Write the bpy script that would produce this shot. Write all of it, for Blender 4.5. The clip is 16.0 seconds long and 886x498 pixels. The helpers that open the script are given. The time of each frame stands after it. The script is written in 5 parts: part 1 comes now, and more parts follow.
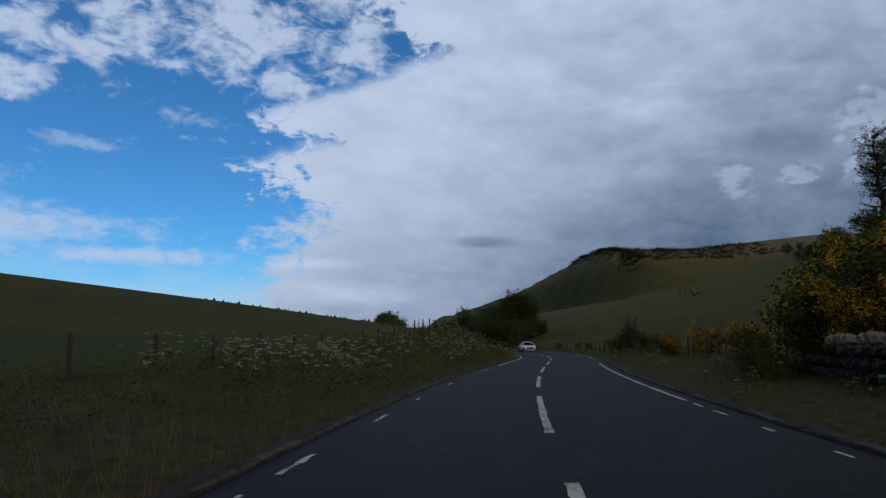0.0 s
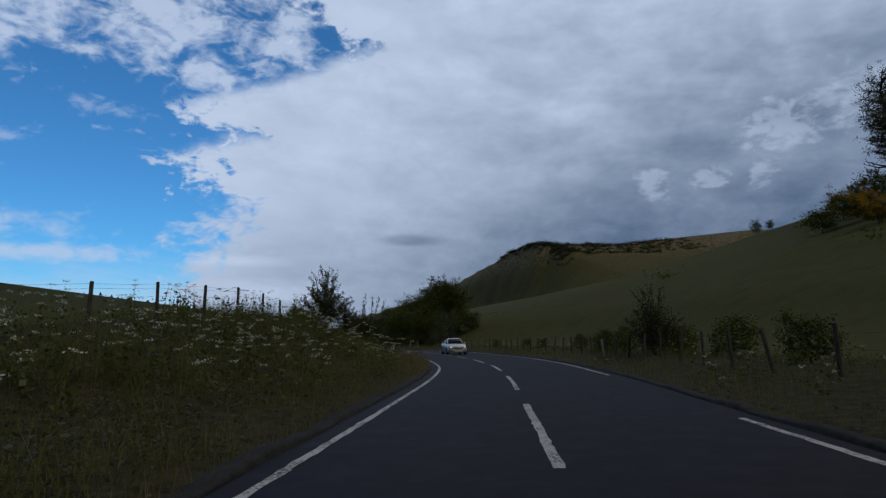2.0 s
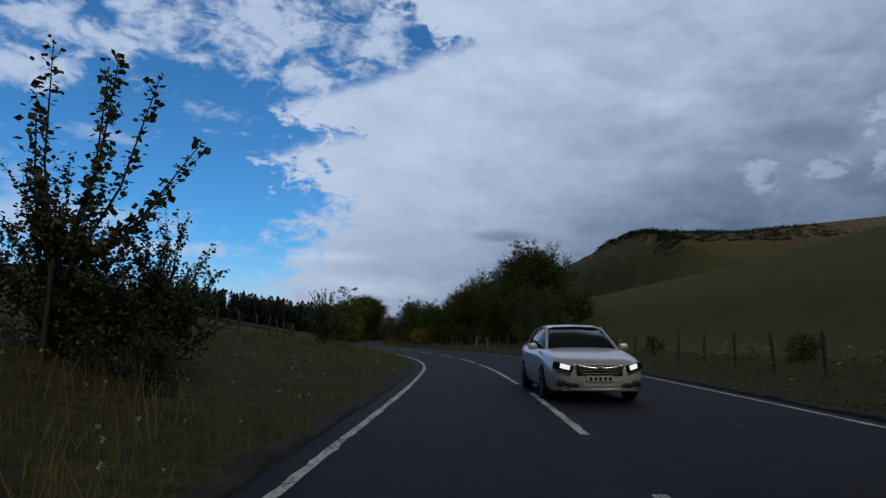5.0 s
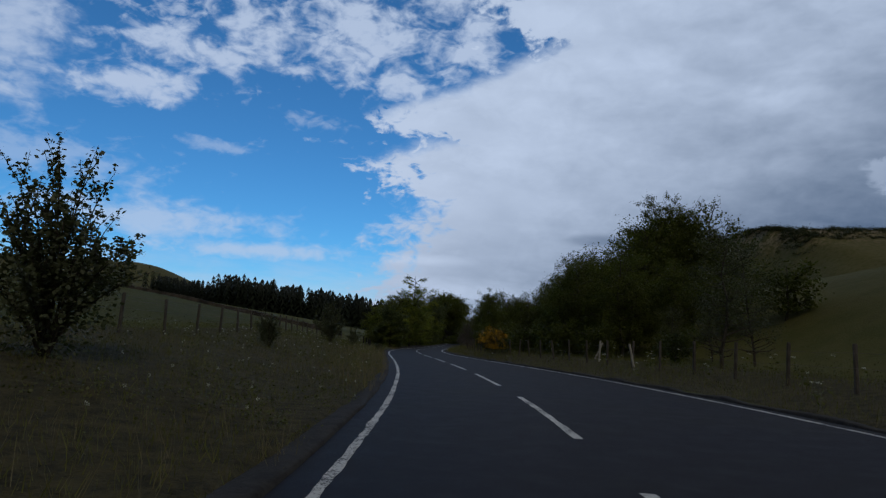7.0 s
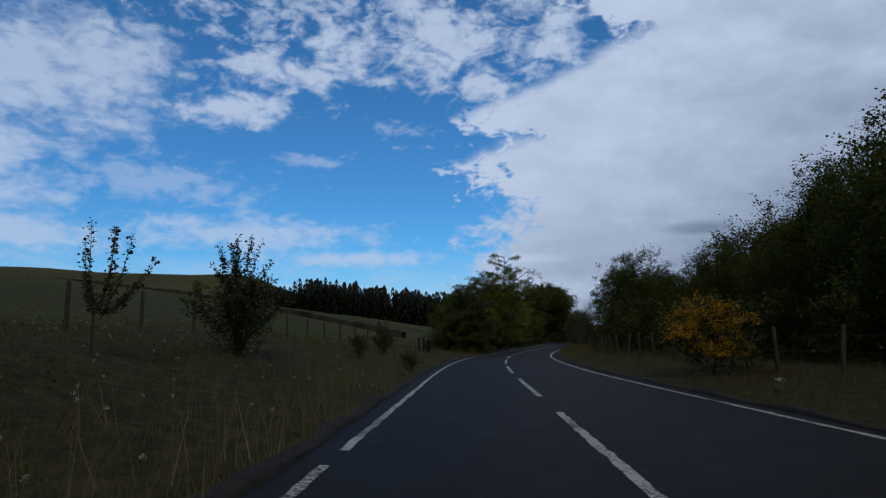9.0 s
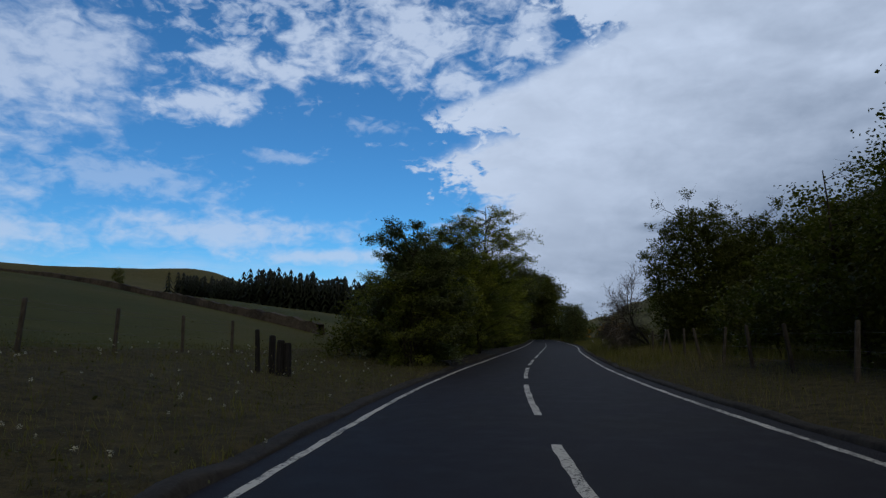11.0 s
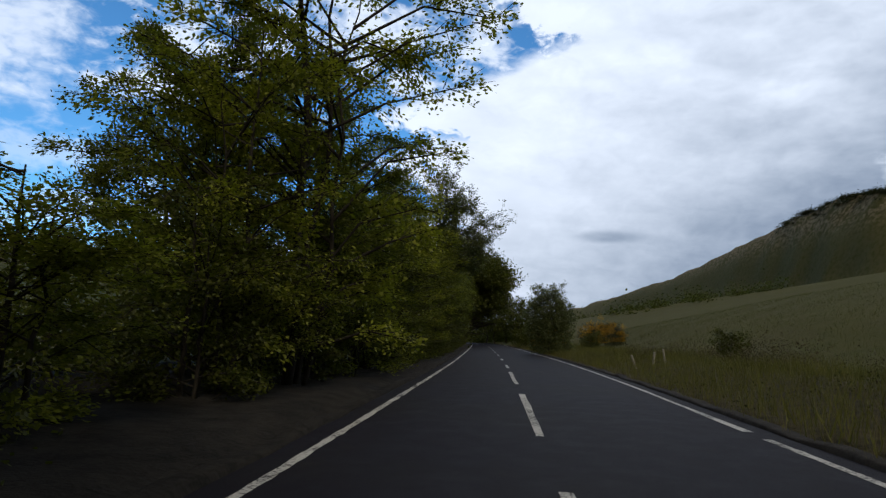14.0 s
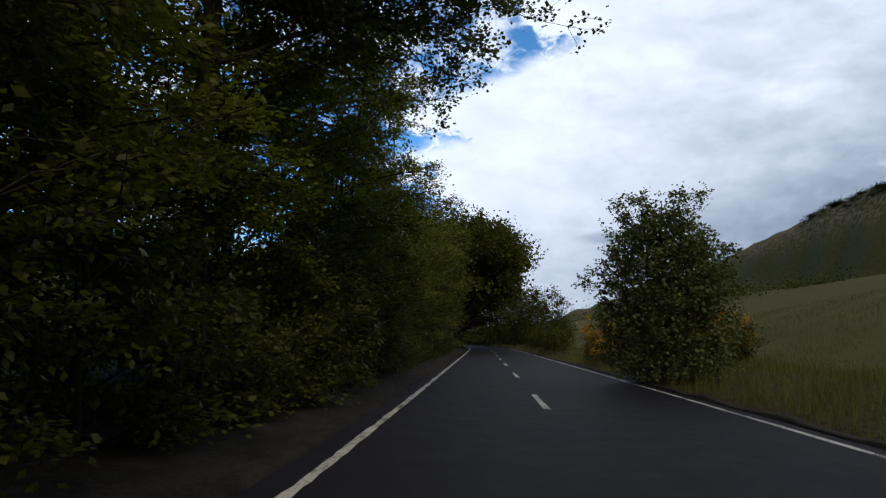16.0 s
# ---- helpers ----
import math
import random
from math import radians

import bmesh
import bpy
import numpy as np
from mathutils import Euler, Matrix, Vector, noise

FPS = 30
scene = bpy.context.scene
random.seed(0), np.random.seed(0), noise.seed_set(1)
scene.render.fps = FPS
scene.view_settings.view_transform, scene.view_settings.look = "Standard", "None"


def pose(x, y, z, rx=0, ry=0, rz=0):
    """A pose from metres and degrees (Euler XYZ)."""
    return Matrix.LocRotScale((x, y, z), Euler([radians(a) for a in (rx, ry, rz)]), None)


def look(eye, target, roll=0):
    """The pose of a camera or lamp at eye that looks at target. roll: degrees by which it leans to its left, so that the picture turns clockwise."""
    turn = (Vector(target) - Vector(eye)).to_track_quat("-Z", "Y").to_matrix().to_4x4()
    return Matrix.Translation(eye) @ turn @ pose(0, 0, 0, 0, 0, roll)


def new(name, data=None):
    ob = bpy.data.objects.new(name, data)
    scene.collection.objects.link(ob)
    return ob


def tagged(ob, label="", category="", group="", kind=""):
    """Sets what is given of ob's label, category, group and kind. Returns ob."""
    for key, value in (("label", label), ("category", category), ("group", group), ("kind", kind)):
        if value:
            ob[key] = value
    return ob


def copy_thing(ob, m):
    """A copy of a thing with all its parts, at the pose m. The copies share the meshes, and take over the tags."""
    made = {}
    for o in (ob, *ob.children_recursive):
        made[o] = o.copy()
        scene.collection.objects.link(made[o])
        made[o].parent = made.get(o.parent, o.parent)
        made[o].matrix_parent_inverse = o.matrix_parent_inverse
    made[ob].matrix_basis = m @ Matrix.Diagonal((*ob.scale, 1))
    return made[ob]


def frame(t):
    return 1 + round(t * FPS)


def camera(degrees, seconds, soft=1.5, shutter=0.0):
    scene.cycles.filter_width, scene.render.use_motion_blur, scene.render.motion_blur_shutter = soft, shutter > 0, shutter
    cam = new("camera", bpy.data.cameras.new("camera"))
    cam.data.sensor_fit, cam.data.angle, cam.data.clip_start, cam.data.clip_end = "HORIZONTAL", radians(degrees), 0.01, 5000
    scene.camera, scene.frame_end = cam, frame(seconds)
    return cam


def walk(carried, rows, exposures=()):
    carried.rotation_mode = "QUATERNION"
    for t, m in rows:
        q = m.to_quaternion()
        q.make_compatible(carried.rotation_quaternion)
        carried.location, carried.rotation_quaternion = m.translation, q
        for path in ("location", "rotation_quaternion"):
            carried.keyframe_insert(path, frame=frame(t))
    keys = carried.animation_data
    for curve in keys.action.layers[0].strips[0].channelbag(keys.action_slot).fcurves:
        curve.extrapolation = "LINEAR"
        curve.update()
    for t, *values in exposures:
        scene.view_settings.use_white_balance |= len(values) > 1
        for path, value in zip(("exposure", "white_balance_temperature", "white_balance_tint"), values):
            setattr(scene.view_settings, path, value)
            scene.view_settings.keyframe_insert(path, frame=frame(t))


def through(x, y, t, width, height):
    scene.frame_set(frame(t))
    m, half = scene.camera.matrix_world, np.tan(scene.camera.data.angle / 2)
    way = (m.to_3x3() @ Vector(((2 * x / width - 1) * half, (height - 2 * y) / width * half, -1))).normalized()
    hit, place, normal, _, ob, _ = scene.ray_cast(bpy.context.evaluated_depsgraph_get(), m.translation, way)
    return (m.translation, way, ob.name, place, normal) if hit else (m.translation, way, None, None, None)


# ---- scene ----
cam = camera(70.96, 16.0, soft=1.3)
PATH = [
    (0.0, look((0.000, 0.000, 1.183), (0.002, 9.884, 2.701), -0.32)),
    (0.5, look((0.685, 7.885, 1.183), (1.068, 17.766, 2.673), -0.57)),
    (1.0, look((1.647, 15.522, 1.183), (2.377, 25.387, 2.650), -1.13)),
    (1.5, look((2.838, 23.005, 1.183), (3.853, 32.848, 2.629), -1.29)),
    (2.0, look((4.189, 30.452, 1.183), (5.332, 40.276, 2.660), -0.91)),
    (2.5, look((5.560, 37.882, 1.183), (6.633, 47.715, 2.657), 0.20)),
    (3.0, look((6.810, 45.312, 1.183), (7.652, 55.177, 2.583), -0.24)),
    (3.5, look((7.841, 52.786, 1.183), (8.341, 62.665, 2.647), -0.61)),
    (4.0, look((8.605, 60.335, 1.183), (8.751, 70.225, 2.651), -0.35)),
    (4.5, look((9.147, 67.961, 1.183), (9.057, 77.864, 2.575), -0.24)),
    (5.0, look((9.519, 75.666, 1.183), (9.202, 85.560, 2.603), 0.30)),
    (5.5, look((9.704, 83.417, 1.183), (9.129, 93.298, 2.615), 0.89)),
    (6.0, look((9.669, 91.181, 1.183), (8.782, 101.034, 2.647), 2.00)),
    (6.5, look((9.340, 98.959, 1.183), (8.023, 108.769, 2.604), 2.44)),
    (7.0, look((8.650, 106.745, 1.183), (6.868, 116.476, 2.644), 1.78)),
    (7.5, look((7.580, 114.485, 1.183), (5.319, 124.116, 2.640), 1.28)),
    (8.0, look((6.153, 122.130, 1.183), (3.469, 131.655, 2.622), 0.49)),
    (8.5, look((4.430, 129.690, 1.183), (1.420, 139.114, 2.640), 0.08)),
    (9.0, look((2.495, 137.190, 1.183), (-0.724, 146.545, 2.636), -0.56)),
    (9.5, look((0.432, 144.615, 1.183), (-2.920, 153.926, 2.621), -0.73)),
    (10.0, look((-1.636, 151.966, 1.183), (-4.912, 161.306, 2.611), -0.49)),
    (10.5, look((-3.574, 159.271, 1.183), (-6.659, 168.677, 2.601), -0.50)),
    (11.0, look((-5.310, 166.542, 1.183), (-8.124, 176.034, 2.592), -0.73)),
    (11.5, look((-6.811, 173.787, 1.183), (-9.329, 183.358, 2.619), -0.27)),
    (12.0, look((-8.065, 181.015, 1.183), (-10.267, 190.675, 2.537), -0.14)),
    (12.5, look((-9.105, 188.274, 1.183), (-11.075, 197.988, 2.505), 0.10)),
    (13.0, look((-10.050, 195.606, 1.183), (-11.976, 205.322, 2.558), 0.72)),
    (13.5, look((-11.010, 203.078, 1.183), (-12.952, 212.785, 2.600), 1.30)),
    (14.0, look((-12.009, 210.760, 1.183), (-13.962, 220.466, 2.592), 1.61)),
    (14.5, look((-13.039, 218.651, 1.183), (-14.987, 228.357, 2.599), 1.49)),
    (15.0, look((-14.090, 226.752, 1.183), (-16.033, 236.459, 2.599), 1.45)),
    (15.5, look((-15.197, 235.207, 1.183), (-17.167, 244.906, 2.614), 1.37)),
    (16.0, look((-16.390, 244.140, 1.183), (-18.376, 253.836, 2.615), 1.66)),
]
walk(cam, PATH, exposures=[(0, -0.14, 6100, 10), (9, -0.17, 6100, 10), (11.5, -0.05, 6200, 10), (12.0, -0.04, 6200, 10), (12.5, 0.36, 6500, 10), (13.0, 0.42, 6750, 10), (14, 0.6, 6850, 10), (16, 0.65, 6850, 10)])

# ---- sky and sun ----
SUN_EL, SUN_AZ = 42.0, 157.0


def node(nt, kind, operation="", blend_type="", data_type="", interpolation_type=""):
    n = nt.nodes.new(kind)
    if operation:
        n.operation = operation
    if data_type:
        n.data_type = data_type
    if blend_type:
        n.blend_type = blend_type
    if interpolation_type:
        n.interpolation_type = interpolation_type
    return n


def mth(nt, op, a, b=None, c=None):
    n = node(nt, "ShaderNodeMath", operation=op)
    for i, v in enumerate((a, b, c)):
        if v is None:
            continue
        if isinstance(v, (int, float)):
            n.inputs[i].default_value = v
        else:
            nt.links.new(v, n.inputs[i])
    return n.outputs[0]


def ramp01(nt, v, lo, hi):
    """0 at lo, 1 at hi, smooth between."""
    n = node(nt, "ShaderNodeMapRange", interpolation_type="SMOOTHSTEP")
    n.inputs[1].default_value, n.inputs[2].default_value = lo, hi
    nt.links.new(v, n.inputs[0])
    return n.outputs[0]


def blend(nt, fac, a, b, how="MIX"):
    n = node(nt, "ShaderNodeMix", data_type="RGBA", blend_type=how)
    for sock, v in ((n.inputs[0], fac), (n.inputs[6], a), (n.inputs[7], b)):
        if isinstance(v, (int, float)):
            sock.default_value = v
        elif isinstance(v, tuple):
            sock.default_value = (*v, 1)
        else:
            nt.links.new(v, sock)
    return n.outputs[2]


def noise_of(nt, vec, scale, detail=4, rough=0.55, distort=0.0):
    n = node(nt, "ShaderNodeTexNoise")
    n.inputs["Scale"].default_value, n.inputs["Detail"].default_value = scale, detail
    n.inputs["Roughness"].default_value, n.inputs["Distortion"].default_value = rough, distort
    if vec is not None:
        nt.links.new(vec, n.inputs["Vector"])
    return n.outputs[0]


world = bpy.data.worlds.new("sky")
scene.world = world
world.use_nodes = True
wt = world.node_tree
wt.nodes.clear()
w_out, w_bg = wt.nodes.new("ShaderNodeOutputWorld"), wt.nodes.new("ShaderNodeBackground")
wt.links.new(w_bg.outputs[0], w_out.inputs[0])
sky = wt.nodes.new("ShaderNodeTexSky")
sky.sky_type, sky.sun_disc = "NISHITA", False
sky.sun_elevation, sky.sun_rotation = radians(SUN_EL), radians(SUN_AZ)
sky.air_density, sky.dust_density, sky.ozone_density = 1.0, 0.4, 2.5
wco = wt.nodes.new("ShaderNodeTexCoord").outputs["Generated"]
sep = wt.nodes.new("ShaderNodeSeparateXYZ")
wt.links.new(wco, sep.inputs[0])
sx, sy, sz = sep.outputs
az = mth(wt, "MULTIPLY", mth(wt, "ARCTAN2", mth(wt, "MULTIPLY", sx, -1.0), sy), 57.2958)   # degrees to the left of +y
el = mth(wt, "MULTIPLY", mth(wt, "ARCSINE", sz), 57.2958)

def spread_of(a_scale, e_scale, slant=0.0):
    """Sky coordinates, stretched: degrees round and degrees up."""
    n = wt.nodes.new("ShaderNodeCombineXYZ")
    wt.links.new(mth(wt, "MULTIPLY", az, a_scale), n.inputs[0])
    wt.links.new(mth(wt, "ADD", mth(wt, "MULTIPLY", el, e_scale), mth(wt, "MULTIPLY", az, slant)), n.inputs[1])
    return n.outputs[0]


def centred(vec, scale, detail, rough, distort=0.2):
    return mth(wt, "SUBTRACT", noise_of(wt, vec, scale, detail, rough, distort), 0.5)


def total(*terms):
    out = terms[0]
    for q in terms[1:]:
        out = mth(wt, "ADD", out, q)
    return out


def times(a, k):
    return mth(wt, "MULTIPLY", a, k)


def blob(pa, pe, ra, re, tilt=0.0):
    """1 in the heart of a cloud, 0 at its rim and less beyond."""
    da = mth(wt, "SUBTRACT", az, pa)
    de = mth(wt, "SUBTRACT", mth(wt, "SUBTRACT", el, pe), times(da, tilt))
    r = mth(wt, "SQRT", total(mth(wt, "POWER", mth(wt, "DIVIDE", mth(wt, "ABSOLUTE", da), ra), 2.0), mth(wt, "POWER", mth(wt, "DIVIDE", mth(wt, "ABSOLUTE", de), re), 2.0)))
    return mth(wt, "SUBTRACT", 1.0, r)


def greatest(rows):
    out = blob(*rows[0])
    for q in rows[1:]:
        out = mth(wt, "MAXIMUM", out, blob(*q))
    return out


pn = centred(spread_of(0.10, 0.16), 1.0, 7, 0.60, 0.3)
fn = centred(spread_of(0.10, 0.17), 3.2, 4, 0.56, 0.5)
gn = centred(spread_of(0.10, 0.17, 0.01), 8.0, 3, 0.52, 0.6)
wisp = centred(spread_of(0.05, 0.30, -0.02), 1.5, 6, 0.60, 0.5)
soft = centred(spread_of(0.075, 0.15, -0.012), 1.1, 4, 0.50, 0.2)
ridge = centred(spread_of(0.06, 0.22, -0.016), 1.7, 4, 0.50, 0.5)
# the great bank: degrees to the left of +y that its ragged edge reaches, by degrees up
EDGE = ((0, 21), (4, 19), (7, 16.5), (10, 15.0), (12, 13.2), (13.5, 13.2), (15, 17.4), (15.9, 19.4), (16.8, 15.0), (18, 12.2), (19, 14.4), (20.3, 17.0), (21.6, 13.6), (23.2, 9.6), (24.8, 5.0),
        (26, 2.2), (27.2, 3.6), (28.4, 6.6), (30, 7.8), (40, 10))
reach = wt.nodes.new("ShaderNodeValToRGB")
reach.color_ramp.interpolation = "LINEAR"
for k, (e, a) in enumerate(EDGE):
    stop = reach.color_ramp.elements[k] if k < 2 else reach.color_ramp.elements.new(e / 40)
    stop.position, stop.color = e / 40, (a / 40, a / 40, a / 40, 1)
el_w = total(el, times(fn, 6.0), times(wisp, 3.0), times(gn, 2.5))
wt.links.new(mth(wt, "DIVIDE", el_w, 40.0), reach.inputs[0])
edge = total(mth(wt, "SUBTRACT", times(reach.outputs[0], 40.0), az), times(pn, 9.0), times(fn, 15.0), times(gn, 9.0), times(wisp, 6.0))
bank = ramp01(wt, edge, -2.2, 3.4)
# broken heaps high up beside it
heaps = total(greatest(((19.5, 27.0, 6.0, 4.4), (14.8, 23.0, 2.9, 1.9, 0.15), (32.5, 23.6, 10.5, 1.7, -0.06), (27.5, 26.2, 5.0, 2.0), (38.5, 20.4, 5.0, 1.5, -0.05), (9.0, 25.7, 5.0, 2.5, 0.28), (6.5, 28.0, 3.6, 1.5), (10.5, 30.0, 3.4, 1.6))), times(pn, 1.8), times(fn, 3.2), times(gn, 1.4))
heaps = times(ramp01(wt, heaps, -0.35, 0.95), 0.86)
# a soft pale cloud further to the left
left = total(greatest(((54.0, 21.0, 11.5, 5.8, -0.12), (64.0, 15.0, 14.0, 9.0))), times(pn, 1.6), times(fn, 1.6), times(gn, 0.8))
left = times(ramp01(wt, left, -0.30, 0.75), 0.76)
# thin ripples near the top
rip = total(times(mth(wt, "MINIMUM", mth(wt, "SUBTRACT", el, 27.0), 4.0), 0.07), times(pn, 1.2), times(fn, 2.6), times(gn, 2.0))
rip = times(times(ramp01(wt, rip, -0.25, 0.65), ramp01(wt, az, 8.0, 24.0)), 0.62)
# a long low cloud over the fields, and haze below it
strip_low = total(greatest(((37.0, 9.4, 12.5, 1.9, -0.015), (27.0, 7.4, 11.0, 0.9), (56.0, 8.6, 12.0, 2.2))), times(pn, 1.2), times(fn, 1.7), times(gn, 1.0))
strip_low = times(ramp01(wt, strip_low, -0.20, 0.90), 0.68)
veil = times(ramp01(wt, total(el, times(wisp, 9.0), times(fn, 4.0)), 9.0, 2.0), 0.58)
faint = times(ramp01(wt, total(greatest(((23.0, 19.2, 4.0, 0.9), (31.0, 16.2, 3.4, 0.7), (45.0, 13.4, 10.0, 2.6))), times(fn, 3.0), times(gn, 1.5), times(wisp, 1.0)), -0.1, 1.0), 0.40)
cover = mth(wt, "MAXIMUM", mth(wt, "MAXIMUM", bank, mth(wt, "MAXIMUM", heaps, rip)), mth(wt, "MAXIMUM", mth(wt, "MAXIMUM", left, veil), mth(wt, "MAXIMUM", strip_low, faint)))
# cloud brightness: white near the lit edge, grey-blue deep in the bank and low down
deep = mth(wt, "MULTIPLY", ramp01(wt, total(mth(wt, "SUBTRACT", 7.0, az), times(soft, 30.0)), 0.0, 32.0),
           ramp01(wt, total(el, times(az, 0.10), times(soft, 22.0)), 31.0, 8.0))
lowg = times(ramp01(wt, el, 15.0, 5.0), 0.34)
grey = total(times(deep, 0.64), 0.10, lowg, times(soft, -0.62), times(ridge, -0.36))
# darker streaks low in the bank, paler ones below them
grey = total(grey, times(ramp01(wt, total(blob(-3.6, 9.3, 4.2, 0.8, 0.02), times(fn, 0.9)), 0.0, 0.8), 0.28), times(ramp01(wt, total(greatest(((9.0, 4.6, 8.0, 1.5), (12.0, 7.3, 6.0, 0.7, -0.02))), times(wisp, 1.6)), -0.1, 0.8), -0.34))
grey = times(grey, ramp01(wt, total(edge, 3.0), -2.0, 15.0))
grey = mth(wt, "MAXIMUM", mth(wt, "MINIMUM", total(grey, times(fn, -0.27), times(gn, -0.10), times(pn, -0.22)), 1.0), 0.0)
# small bright puffs in front of the grey
puffs = ramp01(wt, total(greatest(((-36.5, 17.0, 3.6, 2.0), (-39.5, 18.2, 3.0, 2.2), (-25.7, 13.6, 1.3, 1.2), (-30.6, 13.4, 1.8, 0.9), (-34.2, 13.5, 1.2, 1.0))), times(fn, 3.2), times(gn, 2.2), times(pn, 1.0)), -0.1, 0.8)
grey = mth(wt, "MULTIPLY", grey, mth(wt, "SUBTRACT", 1.0, times(puffs, 0.36)))
# overhead and behind the camera an added, unseen dark cloud dims the ground
thick = mth(wt, "MAXIMUM", ramp01(wt, el, 33.0, 52.0), ramp01(wt, mth(wt, "ABSOLUTE", az), 66.0, 95.0))
cover = mth(wt, "MAXIMUM", cover, thick)
cloud = blend(wt, grey, (0.57, 0.655, 0.80), (0.105, 0.155, 0.242))
cloud = blend(wt, thick, cloud, (0.045, 0.049, 0.056))
blue = blend(wt, 1.0, sky.outputs[0], (0.036, 0.082, 0.113), "MULTIPLY")
wt.links.new(blend(wt, cover, blue, cloud), w_bg.inputs[0])
w_bg.inputs[1].default_value = 1.0

sun = new("sun", bpy.data.lights.new("sun", "SUN"))
sun.data.energy, sun.data.angle, sun.data.color = 0.75, radians(14), (1.0, 0.90, 0.72)
sun_to = Vector((math.sin(radians(SUN_AZ)) * math.cos(radians(SUN_EL)), math.cos(radians(SUN_AZ)) * math.cos(radians(SUN_EL)), math.sin(radians(SUN_EL))))
sun.matrix_world = look(tuple(sun_to * 60), (0, 0, 0))

# ---- materials ----


def material(name, rough=0.9, spec=0.3):
    m = bpy.data.materials.new(name)
    m.use_nodes = True
    nt = m.node_tree
    b = nt.nodes["Principled BSDF"]
    b.inputs["Roughness"].default_value = rough
    b.inputs["Specular IOR Level"].default_value = spec
    return m, nt, b


def coords(nt, what="Object"):
    return nt.nodes.new("ShaderNodeTexCoord").outputs[what]


def bump(nt, b, height, strength, dist=0.02):
    n = nt.nodes.new("ShaderNodeBump")
    n.inputs["Strength"].default_value, n.inputs["Distance"].default_value = strength, dist
    nt.links.new(height, n.inputs["Height"])
    nt.links.new(n.outputs[0], b.inputs["Normal"])


def mat_asphalt():
    m, nt, b = material("asphalt", 0.85, 0.12)
    co = coords(nt)
    g, s, p = noise_of(nt, co, 140, 3, 0.7), noise_of(nt, co, 0.35, 5, 0.6), noise_of(nt, co, 2.2, 4, 0.6)
    c = blend(nt, ramp01(nt, g, 0.3, 0.75), (0.0086, 0.0078, 0.0128), (0.0240, 0.0218, 0.0325))
    c = blend(nt, ramp01(nt, s, 0.4, 0.7), c, (0.0165, 0.0152, 0.0190))
    c = blend(nt, mth(nt, "MULTIPLY", ramp01(nt, p, 0.55, 0.8), 0.35), c, (0.058, 0.055, 0.053))
    nt.links.new(c, b.inputs["Base Color"])
    nt.links.new(mth(nt, "ADD", mth(nt, "MULTIPLY", p, 0.25), 0.6), b.inputs["Roughness"])
    bump(nt, b, g, 0.5, 0.006)
    return m


def mat_paint():
    m, nt, b = material("road_paint", 0.7, 0.3)
    co = coords(nt)
    g, w = noise_of(nt, co, 24, 6, 0.75), noise_of(nt, co, 1.1, 3, 0.6)
    worn = ramp01(nt, mth(nt, "ADD", g, mth(nt, "MULTIPLY", mth(nt, "SUBTRACT", w, 0.5), 0.5)), 0.40, 0.50)
    c = blend(nt, worn, (0.05, 0.05, 0.053), (0.62, 0.62, 0.60))
    nt.links.new(c, b.inputs["Base Color"])
    bump(nt, b, worn, 0.4, 0.004)
    return m


def mat_ground():
    m, nt, b = material("rough_grass", 0.95, 0.1)
    co = coords(nt)
    a, f, s = noise_of(nt, co, 0.018, 5, 0.6), noise_of(nt, co, 0.4, 6, 0.65), noise_of(nt, co, 7.0, 4, 0.7)
    big = noise_of(nt, co, 0.06, 6, 0.65, 0.5)
    c = blend(nt, ramp01(nt, a, 0.38, 0.62), (0.060, 0.070, 0.018), (0.098, 0.098, 0.028))
    sepc = nt.nodes.new("ShaderNodeSeparateXYZ")
    nt.links.new(co, sepc.inputs[0])
    dry = ramp01(nt, mth(nt, "ADD", mth(nt, "ADD", sepc.outputs[0], mth(nt, "MULTIPLY", sepc.outputs[1], 0.13)), mth(nt, "MULTIPLY", big, 12.0)), 24.0, 46.0)
    c = blend(nt, mth(nt, "MULTIPLY", dry, 0.75), c, blend(nt, ramp01(nt, f, 0.35, 0.65), (0.090, 0.092, 0.026), (0.132, 0.122, 0.042)))
    c = blend(nt, mth(nt, "MULTIPLY", ramp01(nt, big, 0.5, 0.68), 0.55), c, (0.105, 0.095, 0.040))
    c = blend(nt, mth(nt, "MULTIPLY", ramp01(nt, f, 0.5, 0.75), 0.45), c, (0.045, 0.050, 0.014))
    c = blend(nt, mth(nt, "MULTIPLY", ramp01(nt, s, 0.45, 0.8), 0.4), c, (0.034, 0.038, 0.011))
    # far hill grass is tanner, and paler to stand in for light and haze
    c = blend(nt, mth(nt, "MULTIPLY", ramp01(nt, sepc.outputs[1], 380.0, 520.0), ramp01(nt, f, 0.30, 0.70)), c, (0.128, 0.112, 0.050))
    # bare earth and rock show under the rim of the crag
    rock = blend(nt, ramp01(nt, f, 0.4, 0.65), (0.100, 0.084, 0.042), (0.330, 0.260, 0.160))
    rim = mth(nt, "MULTIPLY", ramp01(nt, sepc.outputs[2], 64.0, 90.0), ramp01(nt, sepc.outputs[1], 480.0, 540.0))
    c = blend(nt, mth(nt, "MULTIPLY", rim, ramp01(nt, mth(nt, "ADD", big, mth(nt, "MULTIPLY", f, 0.5)), 0.60, 0.76)), c, rock)
    nt.links.new(c, b.inputs["Base Color"])
    bump(nt, b, s, 0.8, 0.12)
    return m


